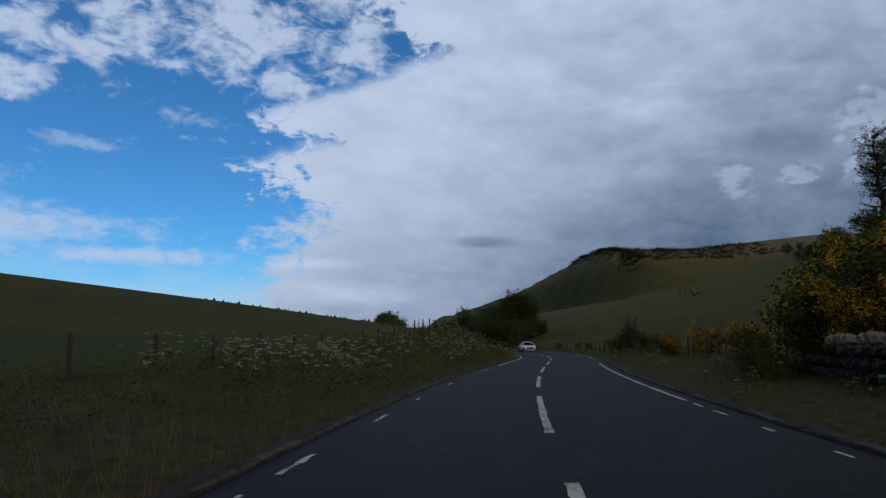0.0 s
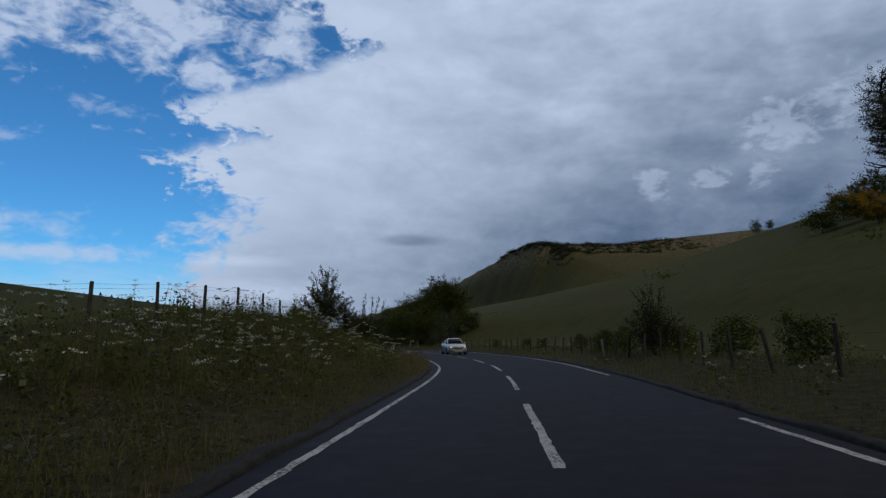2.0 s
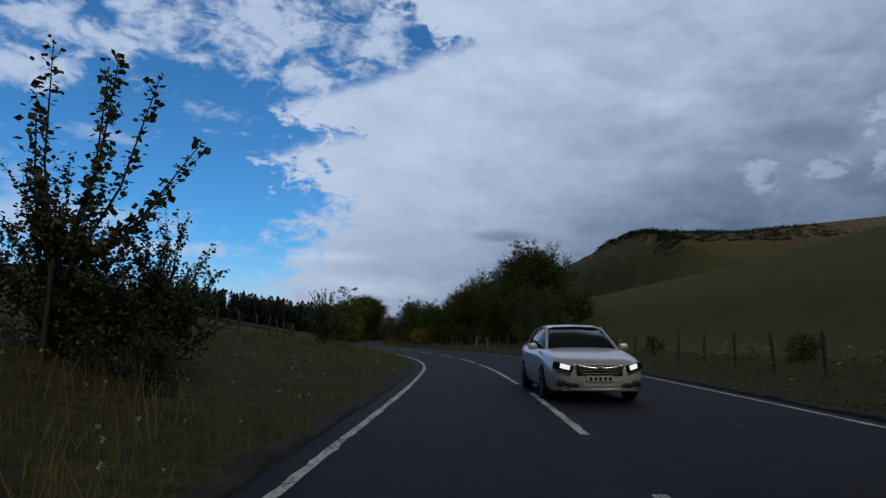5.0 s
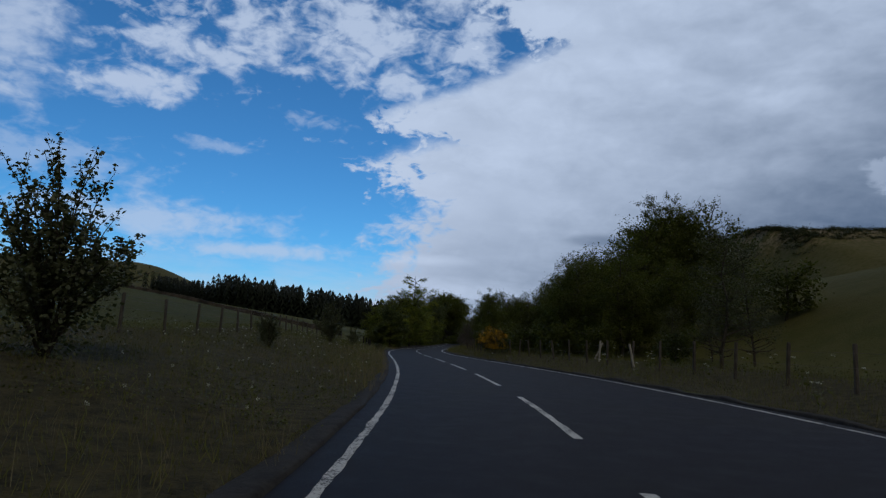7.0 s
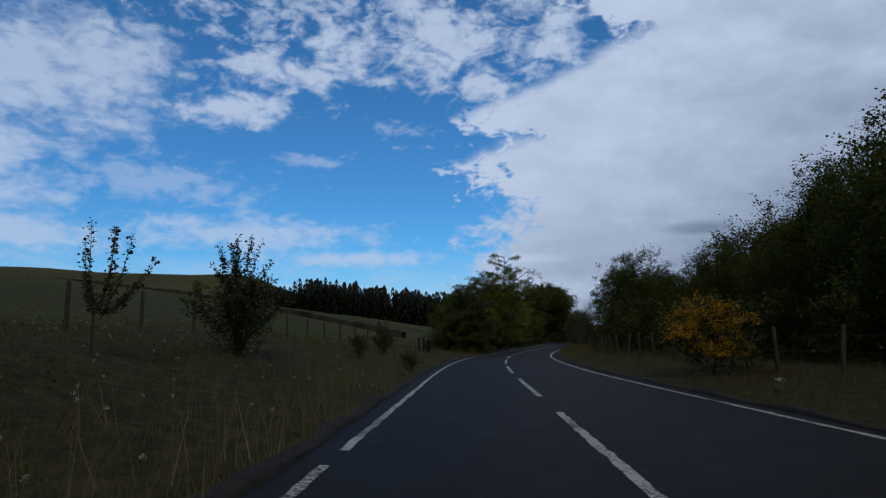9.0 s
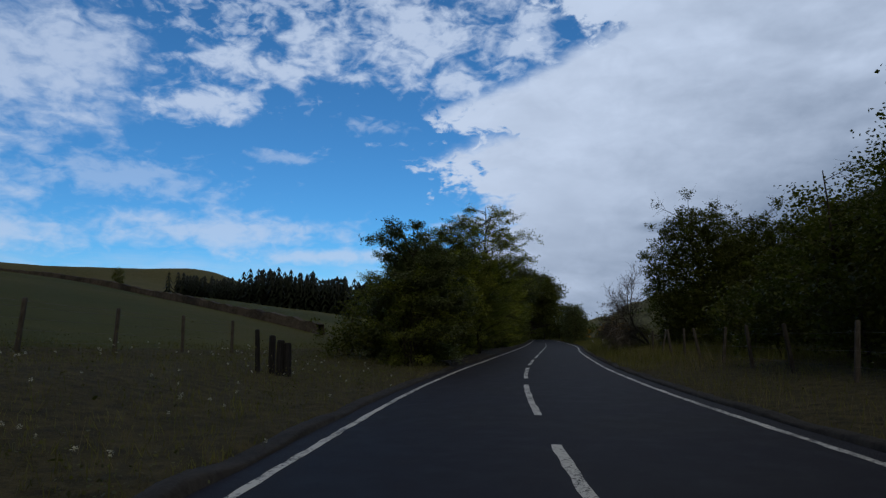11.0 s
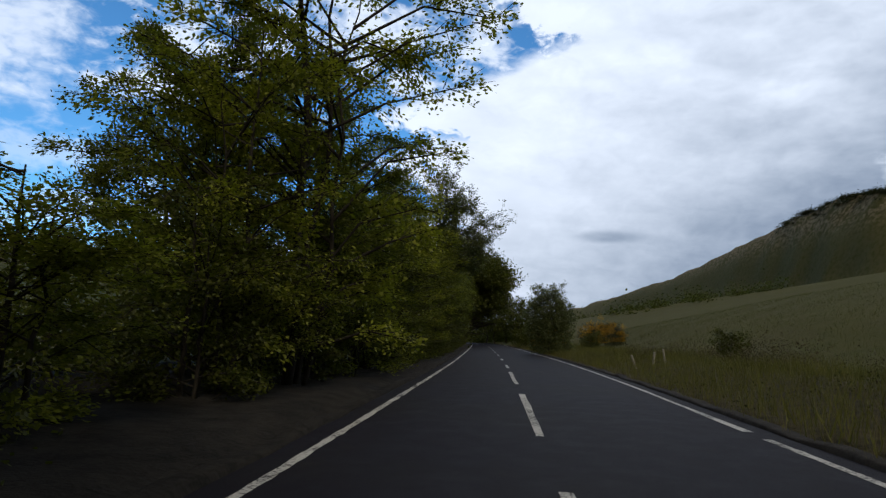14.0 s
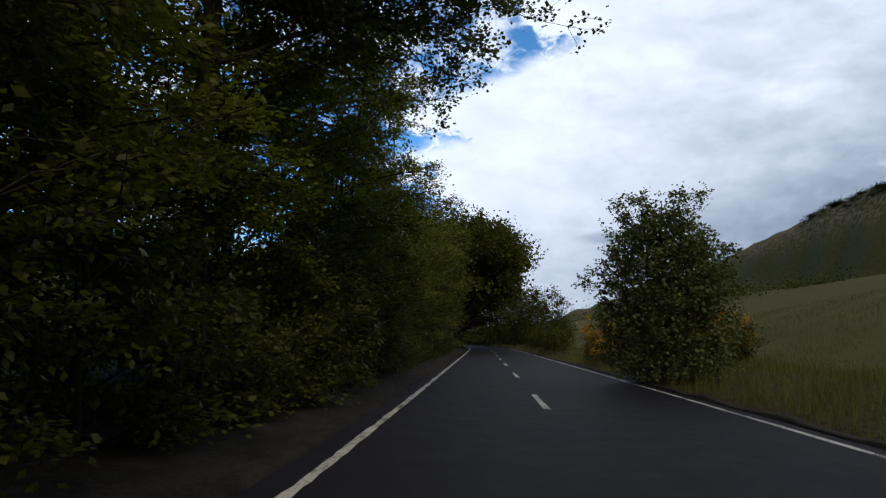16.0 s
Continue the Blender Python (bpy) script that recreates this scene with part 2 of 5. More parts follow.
def mat_leaf(name, dark, light, through=0.35):
    m = bpy.data.materials.new(name)
    m.use_nodes = True
    nt = m.node_tree
    nt.nodes.clear()
    out, d, t = nt.nodes.new("ShaderNodeOutputMaterial"), nt.nodes.new("ShaderNodeBsdfPrincipled"), nt.nodes.new("ShaderNodeBsdfTranslucent")
    mix = nt.nodes.new("ShaderNodeMixShader")
    geo = nt.nodes.new("ShaderNodeNewGeometry")
    rnd = nt.nodes.new("ShaderNodeObjectInfo").outputs["Random"]
    n = noise_of(nt, coords(nt), 0.9, 3, 0.6)
    f = mth(nt, "ADD", mth(nt, "MULTIPLY", geo.outputs["Random Per Island"], 0.38), mth(nt, "ADD", mth(nt, "MULTIPLY", ramp01(nt, n, 0.34, 0.66), 0.50), mth(nt, "MULTIPLY", rnd, 0.22)))
    c = blend(nt, f, dark, light)
    nt.links.new(c, d.inputs["Base Color"])
    nt.links.new(blend(nt, 1.0, c, (0.9, 1.0, 0.45), "MULTIPLY"), t.inputs["Color"])
    d.inputs["Roughness"].default_value, d.inputs["Specular IOR Level"].default_value = 0.55, 0.35
    mix.inputs[0].default_value = through
    nt.links.new(d.outputs[0], mix.inputs[1])
    nt.links.new(t.outputs[0], mix.inputs[2])
    nt.links.new(mix.outputs[0], out.inputs[0])
    return m


def mat_wood(name, dark, light, scale=6.0, rough=0.9):
    m, nt, b = material(name, rough, 0.2)
    mp = nt.nodes.new("ShaderNodeMapping")
    mp.inputs["Scale"].default_value = (1, 1, 0.15)
    nt.links.new(coords(nt), mp.inputs[0])
    g, s = noise_of(nt, mp.outputs[0], scale * 4, 5, 0.65), noise_of(nt, coords(nt), scale * 0.3, 3)
    c = blend(nt, ramp01(nt, mth(nt, "ADD", mth(nt, "MULTIPLY", g, 0.7), mth(nt, "MULTIPLY", s, 0.3)), 0.3, 0.7), dark, light)
    nt.links.new(c, b.inputs["Base Color"])
    bump(nt, b, g, 0.7, 0.02)
    return m


def mat_mottled(name, dark, light, scale, rough=0.95, rel=0.05):
    m, nt, b = material(name, rough, 0.2)
    co = coords(nt)
    a, s = noise_of(nt, co, scale, 6, 0.65), noise_of(nt, co, scale * 7, 4, 0.7)
    c = blend(nt, ramp01(nt, mth(nt, "ADD", mth(nt, "MULTIPLY", a, 0.6), mth(nt, "MULTIPLY", s, 0.4)), 0.35, 0.65), dark, light)
    nt.links.new(c, b.inputs["Base Color"])
    bump(nt, b, s, 0.8, rel)
    return m


ASPHALT, PAINT, GROUND = mat_asphalt(), mat_paint(), mat_ground()
LEAF = mat_leaf("hawthorn_leaf", (0.038, 0.048, 0.011), (0.135, 0.150, 0.028), 0.5)
# these two carry the sunlight on the roadside row in their leaf colour
LEAF_MID = mat_leaf("half_lit_leaf", (0.056, 0.074, 0.016), (0.275, 0.300, 0.052), 0.5)
LEAF_LIGHT = mat_leaf("sunlit_leaf", (0.070, 0.092, 0.015), (0.400, 0.420, 0.055), 0.5)
LEAF_DULL = mat_leaf("thorn_leaf", (0.044, 0.060, 0.026), (0.180, 0.210, 0.088), 0.4)
LEAF_GREY = mat_leaf("willow_leaf", (0.045, 0.052, 0.026), (0.125, 0.140, 0.075), 0.3)
NEEDLE = mat_leaf("spruce_needle", (0.006, 0.010, 0.006), (0.016, 0.024, 0.012), 0.1)
GORSE_LEAF = mat_leaf("gorse_needle", (0.020, 0.028, 0.008), (0.055, 0.065, 0.018), 0.2)
GORSE_BLOOM = mat_leaf("gorse_bloom", (0.42, 0.22, 0.008), (0.72, 0.42, 0.012), 0.25)
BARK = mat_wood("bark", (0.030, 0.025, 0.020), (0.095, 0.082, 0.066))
# the same bark with the shade inside the crowns put into its colour
STEM_SHADED = mat_wood("shaded_bark", (0.014, 0.012, 0.010), (0.050, 0.044, 0.036))
DEAD = mat_wood("dead_wood", (0.075, 0.066, 0.058), (0.20, 0.18, 0.16))
POST = mat_wood("weathered_post", (0.035, 0.030, 0.026), (0.11, 0.10, 0.09))
POST_PALE = mat_wood("bleached_post", (0.20, 0.19, 0.17), (0.42, 0.40, 0.36))
KERB = mat_mottled("kerb_concrete", (0.017, 0.015, 0.013), (0.050, 0.044, 0.037), 2.3, 0.9, 0.02)
ROCK = mat_mottled("crag_rock", (0.030, 0.026, 0.022), (0.12, 0.10, 0.08), 0.3, 0.95, 0.4)

# ---- helpers for meshes ----
RNG = np.random.default_rng(7)


def mesh_of(name, verts, faces, mat, smooth=False):
    """A mesh from vertex rows and face rows that all have as many corners."""
    verts, faces = np.asarray(verts, np.float32), np.asarray(faces, np.int32)
    me = bpy.data.meshes.new(name)
    n, k = faces.shape
    me.vertices.add(len(verts))
    me.vertices.foreach_set("co", verts.ravel())
    me.loops.add(n * k)
    me.loops.foreach_set("vertex_index", faces.ravel())
    me.polygons.add(n)
    me.polygons.foreach_set("loop_start", np.arange(0, n * k, k, dtype=np.int32))
    me.polygons.foreach_set("loop_total", np.full(n, k, np.int32))
    me.polygons.foreach_set("use_smooth", np.full(n, smooth))
    me.materials.append(mat)
    me.update(calc_edges=True)
    me.validate()
    return me


def part(name, bm, mat, parent, label=""):
    me = bpy.data.meshes.new(name)
    bm.to_mesh(me)
    bm.free()
    me.materials.append(mat)
    return attach(name, me, parent, label)


def attach(name, me, parent, label=""):
    ob = new(name, me)
    ob.parent = parent
    return tagged(ob, label)


def thing(name, m, label, category, group=""):
    ob = new(name)
    ob.empty_display_size = 0.3
    ob.matrix_world = m
    return tagged(ob, label, category, group)


def grid_mesh(name, xs, ys, zs, mat, smooth=True):
    """A sheet from three arrays of the same shape."""
    r, c = xs.shape
    v = np.stack([xs, ys, zs], -1).reshape(-1, 3)
    i = np.arange(r * c).reshape(r, c)
    f = np.stack([i[:-1, :-1], i[:-1, 1:], i[1:, 1:], i[1:, :-1]], -1).reshape(-1, 4)
    return mesh_of(name, v, f, mat, smooth)


def limb_mesh(segs, sides=6):
    """Tapered tubes: rows of (start, end, radius at start, radius at end)."""
    vs, fs, n = [], [], 0
    for a, b, ra, rb in segs:
        a, b = np.asarray(a, float), np.asarray(b, float)
        d = b - a
        d = d / (np.linalg.norm(d) + 1e-9)
        u = np.cross(d, (0.31, 0.95, 0.1))
        u /= np.linalg.norm(u)
        w = np.cross(d, u)
        ang = np.arange(sides) * 2 * np.pi / sides
        ring = np.cos(ang)[:, None] * u + np.sin(ang)[:, None] * w
        vs += [a + ring * ra, b + ring * rb]
        i = np.arange(sides)
        j = (i + 1) % sides
        fs.append(np.stack([n + i, n + j, n + sides + j, n + sides + i], 1))
        n += 2 * sides
    return np.concatenate(vs), np.concatenate(fs)


def leaves_at(rng, pts, size, flat=0.4, out=None):
    """Four-cornered leaves at the points, turned at random."""
    n = len(pts)
    a = rng.normal(size=(n, 3))
    a[:, 2] *= 0.5
    a[:, 2] -= 0.15
    a /= np.linalg.norm(a, axis=1, keepdims=True)
    b = rng.normal(size=(n, 3)) * np.array([1, 1, 0.5])
    b -= a * (a * b).sum(1, keepdims=True)
    b /= np.linalg.norm(b, axis=1, keepdims=True)
    s = size * rng.uniform(0.6, 1.25, (n, 1))
    v = np.stack([pts, pts + a * s * 0.45 + b * s * 0.42, pts + a * s, pts + a * s * 0.45 - b * s * 0.42], 1).reshape(-1, 3)
    return v, np.arange(4 * n).reshape(n, 4)


def flat_leaves(rng, pts, ways, size, tilt=0.55):
    """Leaves that lie near level in sprays, pointing along their ways."""
    n = len(pts)
    a = ways + rng.normal(0, 0.55, (n, 3)) * np.array([1, 1, 0.4]) - np.array([0, 0, 0.18])
    a /= np.linalg.norm(a, axis=1, keepdims=True)
    up = np.array([0, 0, 1.0]) + rng.normal(0, tilt, (n, 3))
    b = np.cross(a, up)
    b /= np.linalg.norm(b, axis=1, keepdims=True) + 1e-9
    s = size * rng.uniform(0.6, 1.25, (n, 1))
    v = np.stack([pts, pts + a * s * 0.45 + b * s * 0.31, pts + a * s, pts + a * s * 0.45 - b * s * 0.31], 1).reshape(-1, 3)
    return v, np.arange(4 * n).reshape(n, 4)


# ---- the road's line ----
MID = [(-40, -2.2), (-20, -0.95), (0, 0.53), (10, 1.54), (20, 2.95), (30, 4.69), (40, 6.66), (50, 8.56), (60, 10.02), (70, 10.78), (80, 11.05), (90, 11.05), (100, 10.7), (110, 9.80),
       (120, 8.14), (130, 5.83), (140, 3.10), (150, 0.18), (160, -2.76), (170, -5.38), (180, -7.52), (190, -9.08), (200, -10.25), (210, -11.35), (220, -12.45),
       (230, -13.57), (240, -14.76), (250, -16.02), (260, -17.35), (300, -22.8), (335, -27.8), (360, -33.0), (400, -45.0), (450, -63.0), (2500, -800.0)]
RIGHT = [(-40, 3.1), (40, 3.05), (60, 3.7), (75, 4.3), (90, 4.4), (106, 4.95), (117, 4.75), (129, 4.5), (139, 3.85), (150, 3.25), (160, 2.9), (217, 2.85), (230, 3.3), (250, 3.5), (2500, 3.5)]
LEFT = [(-40, 2.8), (30, 2.65), (46, 2.6), (57, 2.45), (66, 2.7), (80, 3.05), (97, 2.7), (104, 2.45), (110, 2.6), (118, 2.85), (127, 2.9), (140, 2.85), (170, 2.75), (195, 2.35), (230, 2.55), (250, 2.6), (2500, 2.6)]
YS = np.arange(-40.0, 2500.0, 1.0)


def smooth_line(rows, passes):
    v = np.interp(YS, [r[0] for r in rows], [r[1] for r in rows])
    for _ in range(passes):
        v[1:-1] = 0.25 * v[:-2] + 0.5 * v[1:-1] + 0.25 * v[2:]
    return v


MID_X, RIGHT_W, LEFT_W = smooth_line(MID, 14), smooth_line(RIGHT, 40), smooth_line(LEFT, 40)


def mid_x(y):
    return np.interp(y, YS, MID_X)


def side_x(y, off):
    """x of the line that runs off metres to the right of the road's middle."""
    slope = (mid_x(y + 1.0) - mid_x(y - 1.0)) / 2.0
    return mid_x(y) + off * np.sqrt(1 + slope**2)


def step(v, a, b):
    t = np.clip((v - a) / (b - a), 0, 1)
    return t * t * (3 - 2 * t)


def wob(x, y, s, seed=0.0):
    """A smooth uneven field, about -1 to 1."""
    return (np.sin(x / s + 1.3 + seed) * np.cos(y / (s * 1.3) + seed * 2.1) + 0.6 * np.sin(x / (s * 0.47) - y / (s * 0.61) + seed) + 0.4 * np.cos((x + 1.7 * y) / (s * 0.29) + seed * 3)) / 2.0


def height(x, y):
    """The land's height over the road."""
    x, y = np.asarray(x, float), np.asarray(y, float)
    u = x - mid_x(y)
    lw, rw = np.interp(y, YS, LEFT_W) + 0.75, np.interp(y, YS, RIGHT_W) + 0.75
    # left: a verge bank, then fields that climb away from the road
    d = np.maximum(-u - lw, 0)
    bank = np.interp(y, [-40, 10, 20, 30, 40, 45, 50, 58, 64, 74, 80, 95, 112, 130, 141, 158, 175, 190, 230, 400], [0.15, 0.15, 0.2, 0.45, 0.75, 1.3, 1.75, 2.25, 2.1, 1.7, 1.5, 1.1, 0.85, 0.95, 1.2, 1.3, 0.8, 0.4, 0.3, 0.3])
    field = np.interp(y, [-40, 0, 60, 120, 200, 300, 400, 900], [0.142, 0.140, 0.152, 0.180, 0.185, 0.165, 0.165, 0.10])
    far = np.maximum(d - 6.5, 0)
    hl = bank * step(d, 0.2, 6.5) + 340 * field * (1 - np.exp(-far / 340)) + 0.5 * wob(x, y, 31, 1) * step(far, 5, 50)
    hl = hl + 0.02 * step(d, 0, 0.3)
    # a brown moor far behind the fields
    hl = hl + (40 + 4 * wob(x, y, 120, 9)) * step(-x - 0.25 * (y - 500), 230, 400) * step(y, 380, 600) * (1 - 0.5 * step(y, 900, 1500))
    hl = hl + 14 * np.exp(-((x + 430) / 100) ** 2 - ((y - 735) / 110) ** 2) - 15 * np.exp(-((x + 410) / 80) ** 2 - ((y - 565) / 75) ** 2)
    # right: verge, then the hillside with a crag far off
    e = np.maximum(u - rw, 0)
    slope = np.interp(y, [-40, 0, 40, 100, 150, 200, 260, 400, 700], [0.36, 0.36, 0.36, 0.40, 0.32, 0.20, 0.24, 0.22, 0.2])
    start = np.interp(y, [-40, 0, 30, 60, 120, 200, 260, 400], [4, 5, 9, 10, 9, 8, 7, 7])
    up = np.maximum(e - start, 0)
    near = 210 * slope * np.tanh(up / 210) * step(up, -1, 14) + 0.8 * wob(x, y, 37, 2) * step(up, 8, 60)
    xs = x + 0.15 * (y - 635) + 4 * wob(x, y, 45, 5) + 3 * wob(x, y, 13, 7)
    flank = np.interp(xs, [-50, -4, 37, 73, 122, 138, 152, 168, 184, 250, 307, 400, 900], [0, 4, 7, 9, 20, 36, 72, 98, 98, 97, 104, 114, 113])
    s = step(y, 410, 655) * (1 - 0.29 * step(y, 655, 1015))
    hr = 0.35 * step(e, 0.2, 4) + near * (1 - s) + flank * s * step(up, 0, 40)
    h = np.where(u < 0, hl, hr)
    # distant rolling hills
    r = np.hypot(x, y)
    h = h * (1 - 0.6 * step(r, 900, 2400)) + step(r, 1000, 1900) * (30 + 24 * wob(x, y, 330, 4))
    h = np.where((d <= 0) & (e <= 0), -0.12, h)
    return h


def rest(x, y):
    return float(height(x, y))


# ---- ground, road and markings ----
du = np.unique(np.concatenate([np.arange(150.0, 420.0, 6.0), np.array([0, 1.0, 2.0, 3.0, 3.3, 3.6, 3.9, 4.2, 4.6, 5, 5.4, 5.8, 6.2]), np.arange(6.8, 20, 0.8), np.geomspace(20, 2600, 78)]))
us = np.concatenate([-du[:0:-1], du])
gy = np.unique(np.concatenate([np.linspace(-900, -60, 12), np.arange(-50, 330, 2.0), np.geomspace(332, 2600, 90), np.arange(560.0, 740.0, 6.0)]))
U, Y = np.meshgrid(us, gy)
X = mid_x(Y) + U
Z = height(X, Y)
ground = new("ground", grid_mesh("ground", X, Y, Z, GROUND))
tagged(ground, "grassy verges and sheep-grazed hillsides in dull green", "ground", kind="structure")

ry = np.concatenate([np.arange(-40, 340, 1.0), np.arange(345, 620, 5.0)])
cols = np.linspace(0, 1, 9)
RX = np.stack([side_x(ry, -(np.interp(ry, YS, LEFT_W) + 0.42) + c * (np.interp(ry, YS, LEFT_W) + np.interp(ry, YS, RIGHT_W) + 0.84)) for c in cols], 1)
RZ = np.tile(0.03 * (1 - (2 * cols - 1) ** 2) - 0.03, (len(ry), 1))
road = new("road", grid_mesh("road", RX, np.tile(ry[:, None], (1, 9)), RZ, ASPHALT))
tagged(road, "dark worn asphalt of a winding two-lane country road", "road", kind="structure")


def road_z(y, off):
    lw, rw = np.interp(y, YS, LEFT_W) + 0.42, np.interp(y, YS, RIGHT_W) + 0.42
    c = (off + lw) / (lw + rw)
    return 0.03 * (1 - (2 * c - 1) ** 2) - 0.03


def strip(name, y0, y1, off, width, label, category, lift=0.005):
    """A painted line on the road from y0 to y1."""
    y = np.linspace(y0, y1, max(3, int((y1 - y0) / (0.22 if y0 < 180 else 1.0)) + 1))
    o = off(y) if callable(off) else np.full(len(y), off)
    worn = np.random.default_rng(int(abs(y0) * 10)).normal(0, 0.009, (2, len(y)))
    a, b = side_x(y, o - width / 2 + worn[0]), side_x(y, o + width / 2 + worn[1])
    xs = np.stack([a, (a + b) / 2, b], 1)
    z = road_z(y, o) + lift
    ob = new(name, grid_mesh(name, xs, np.tile(y[:, None], (1, 3)), np.stack([z, z + 0.002, z], 1), PAINT))
    return tagged(ob, label, category, "road markings", "structure")


for y0 in (-9.5, -0.4, 8.6, 17.5, 26.7, 36.3, 45.6, 55.4, 65.0, 74.7, 83.7, 92.3, 98.5, 106.3, 115.1, 124.3, 133.1, 141.9, 150.4, 159.2, 167.8, 176.2, 184.4, 192.5, 201.3, 210.0, 218.8, 227.8):
    slope = (mid_x(y0 + 4) - mid_x(y0 + 2)) / 2
    strip("centre_line", y0, y0 + 6.0 / math.sqrt(1 + slope**2), 0.0, 0.12, "worn white broken centre line on the asphalt", "road marking")
for k in range(18):
    y0 = 237.0 + 9.4 * k * 0.99
    strip("centre_line", y0, y0 + 2.95, 0.0, 0.12, "worn white broken centre line on the asphalt", "road marking")


def left_off(y):
    return -np.interp(y, YS, LEFT_W)


def right_off(y):
    return np.interp(y, YS, RIGHT_W)


for y0, y1 in ((4.8, 5.3), (6.1, 7.2), (10.2, 11.1), (14.0, 14.5), (19.0, 19.8), (27.6, 28.3), (28.8, 30.6), (31.2, 31.7), (32.4, 33.0)):
    strip("edge_line", y0, y1, left_off, 0.06, "worn scrap of white edge line on the asphalt", "road marking")
strip("edge_line", 35.5, 142.8, left_off, 0.11, "white edge line along the left verge", "road marking")
strip("edge_line", 143.6, 600, left_off, 0.11, "white edge line along the left verge", "road marking")
for y0, y1 in ((6.8, 7.2), (8.8, 9.2), (10.8, 11.5), (12.2, 12.9)):
    strip("edge_line", y0, y1, right_off, 0.06, "worn scrap of white edge line on the asphalt", "road marking")
for y0, y1 in ((13.5, 39.5), (51, 219.8), (220.5, 245.4), (246.4, 340)):
    strip("edge_line", y0, y1, right_off, 0.11, "white edge line along the right verge", "road marking")

# ---- trees and shrubs ----


def grow(rng, base, top, spread, n_limbs, r0, first=0.18):
    """A trunk with limbs; gives tubes and the limbs' tips."""
    segs, tips = [], []
    base, top = np.array(base, float), np.array(top, float)
    h = top[2] - base[2]
    k = 6
    pts = [base + (top - base) * i / k + np.array([*rng.normal(0, 0.02 * h, 2), 0]) * (i > 0) for i in range(k + 1)]
    for i in range(k):
        segs.append((pts[i], pts[i + 1], r0 * (1 - 0.85 * i / k), r0 * (1 - 0.85 * (i + 1) / k)))
    for j in range(n_limbs):
        f = rng.uniform(first, 0.95)
        p = base + (top - base) * f
        i = min(int(f * k), k - 1)
        p = pts[i] + (pts[i + 1] - pts[i]) * (f * k - i)
        ang = rng.uniform(0, 2 * np.pi)
        reach = spread * rng.uniform(0.45, 0.95) * (1.0 - 0.55 * abs(f - 0.45))
        q = p + np.array([np.cos(ang) * reach, np.sin(ang) * reach, rng.uniform(0.1, 0.6) * reach])
        mid = (p + q) / 2 + rng.normal(0, 0.06 * reach, 3) - np.array([0, 0, 0.04 * reach])
        r = r0 * 0.4 * (1 - 0.6 * f)
        segs += [(p, mid, r, r * 0.6), (mid, q, r * 0.6, r * 0.15)]
        tips.append(q)
        for _ in range(3):
            w = mid + (q - mid) * rng.uniform(0.1, 0.9)
            e = w + rng.normal(0, 0.20 * reach, 3) + np.array([0, 0, 0.1 * reach])
            segs.append((w, e, r * 0.35, r * 0.06))
            tips.append(e)
    return segs, np.array(tips)


def crown_points(rng, n, tips, centre, radii, clumps, loose):
    """Leaf places: clumps about the limbs' tips and over an uneven crown."""
    centre, radii = np.array(centre, float), np.array(radii, float)
    d = rng.normal(size=(clumps, 3))
    d /= np.linalg.norm(d, axis=1, keepdims=True)
    lump = 0.82 + 0.28 * np.sin(3.1 * d[:, 0] + 5 * d[:, 2] + rng.uniform(0, 6)) * np.cos(2.7 * d[:, 1] + rng.uniform(0, 6))
    flat = np.hypot(d[:, 0], d[:, 1])
    d[:, :2] *= np.where(d[:, 2] < 0, np.maximum(flat, 0.8) / flat, 1.0)[:, None]
    c = centre + d * radii * 0.84 * (lump * rng.uniform(0.35, 1.0, clumps) ** 0.4)[:, None]
    keep = rng.uniform(size=len(tips)) < 0.5
    c = np.concatenate([c, tips[keep]])
    # each clump is a spray of twigs that reach outwards, leafy along their length
    out = c - centre * np.array([1, 1, 0.8])
    out /= np.linalg.norm(out, axis=1, keepdims=True) + 1e-6
    k = 8
    twig = out[:, None] * 0.55 + rng.normal(size=(len(c), k, 3)) * np.array([0.75, 0.75, 0.42])
    twig *= (rng.uniform(0.6, 1.5, (len(c), k)) * radii[0] * loose * 1.35 / np.linalg.norm(twig, axis=2))[..., None]
    pick, which = rng.integers(0, len(c), n), rng.integers(0, k, n)
    t = rng.uniform(-0.15, 1.0, n)[:, None]
    p = c[pick] + twig[pick, which] * t + rng.normal(size=(n, 3)) * radii[0] * loose * (0.30 - 0.18 * t)
    return p[p[:, 2] > 0.03]


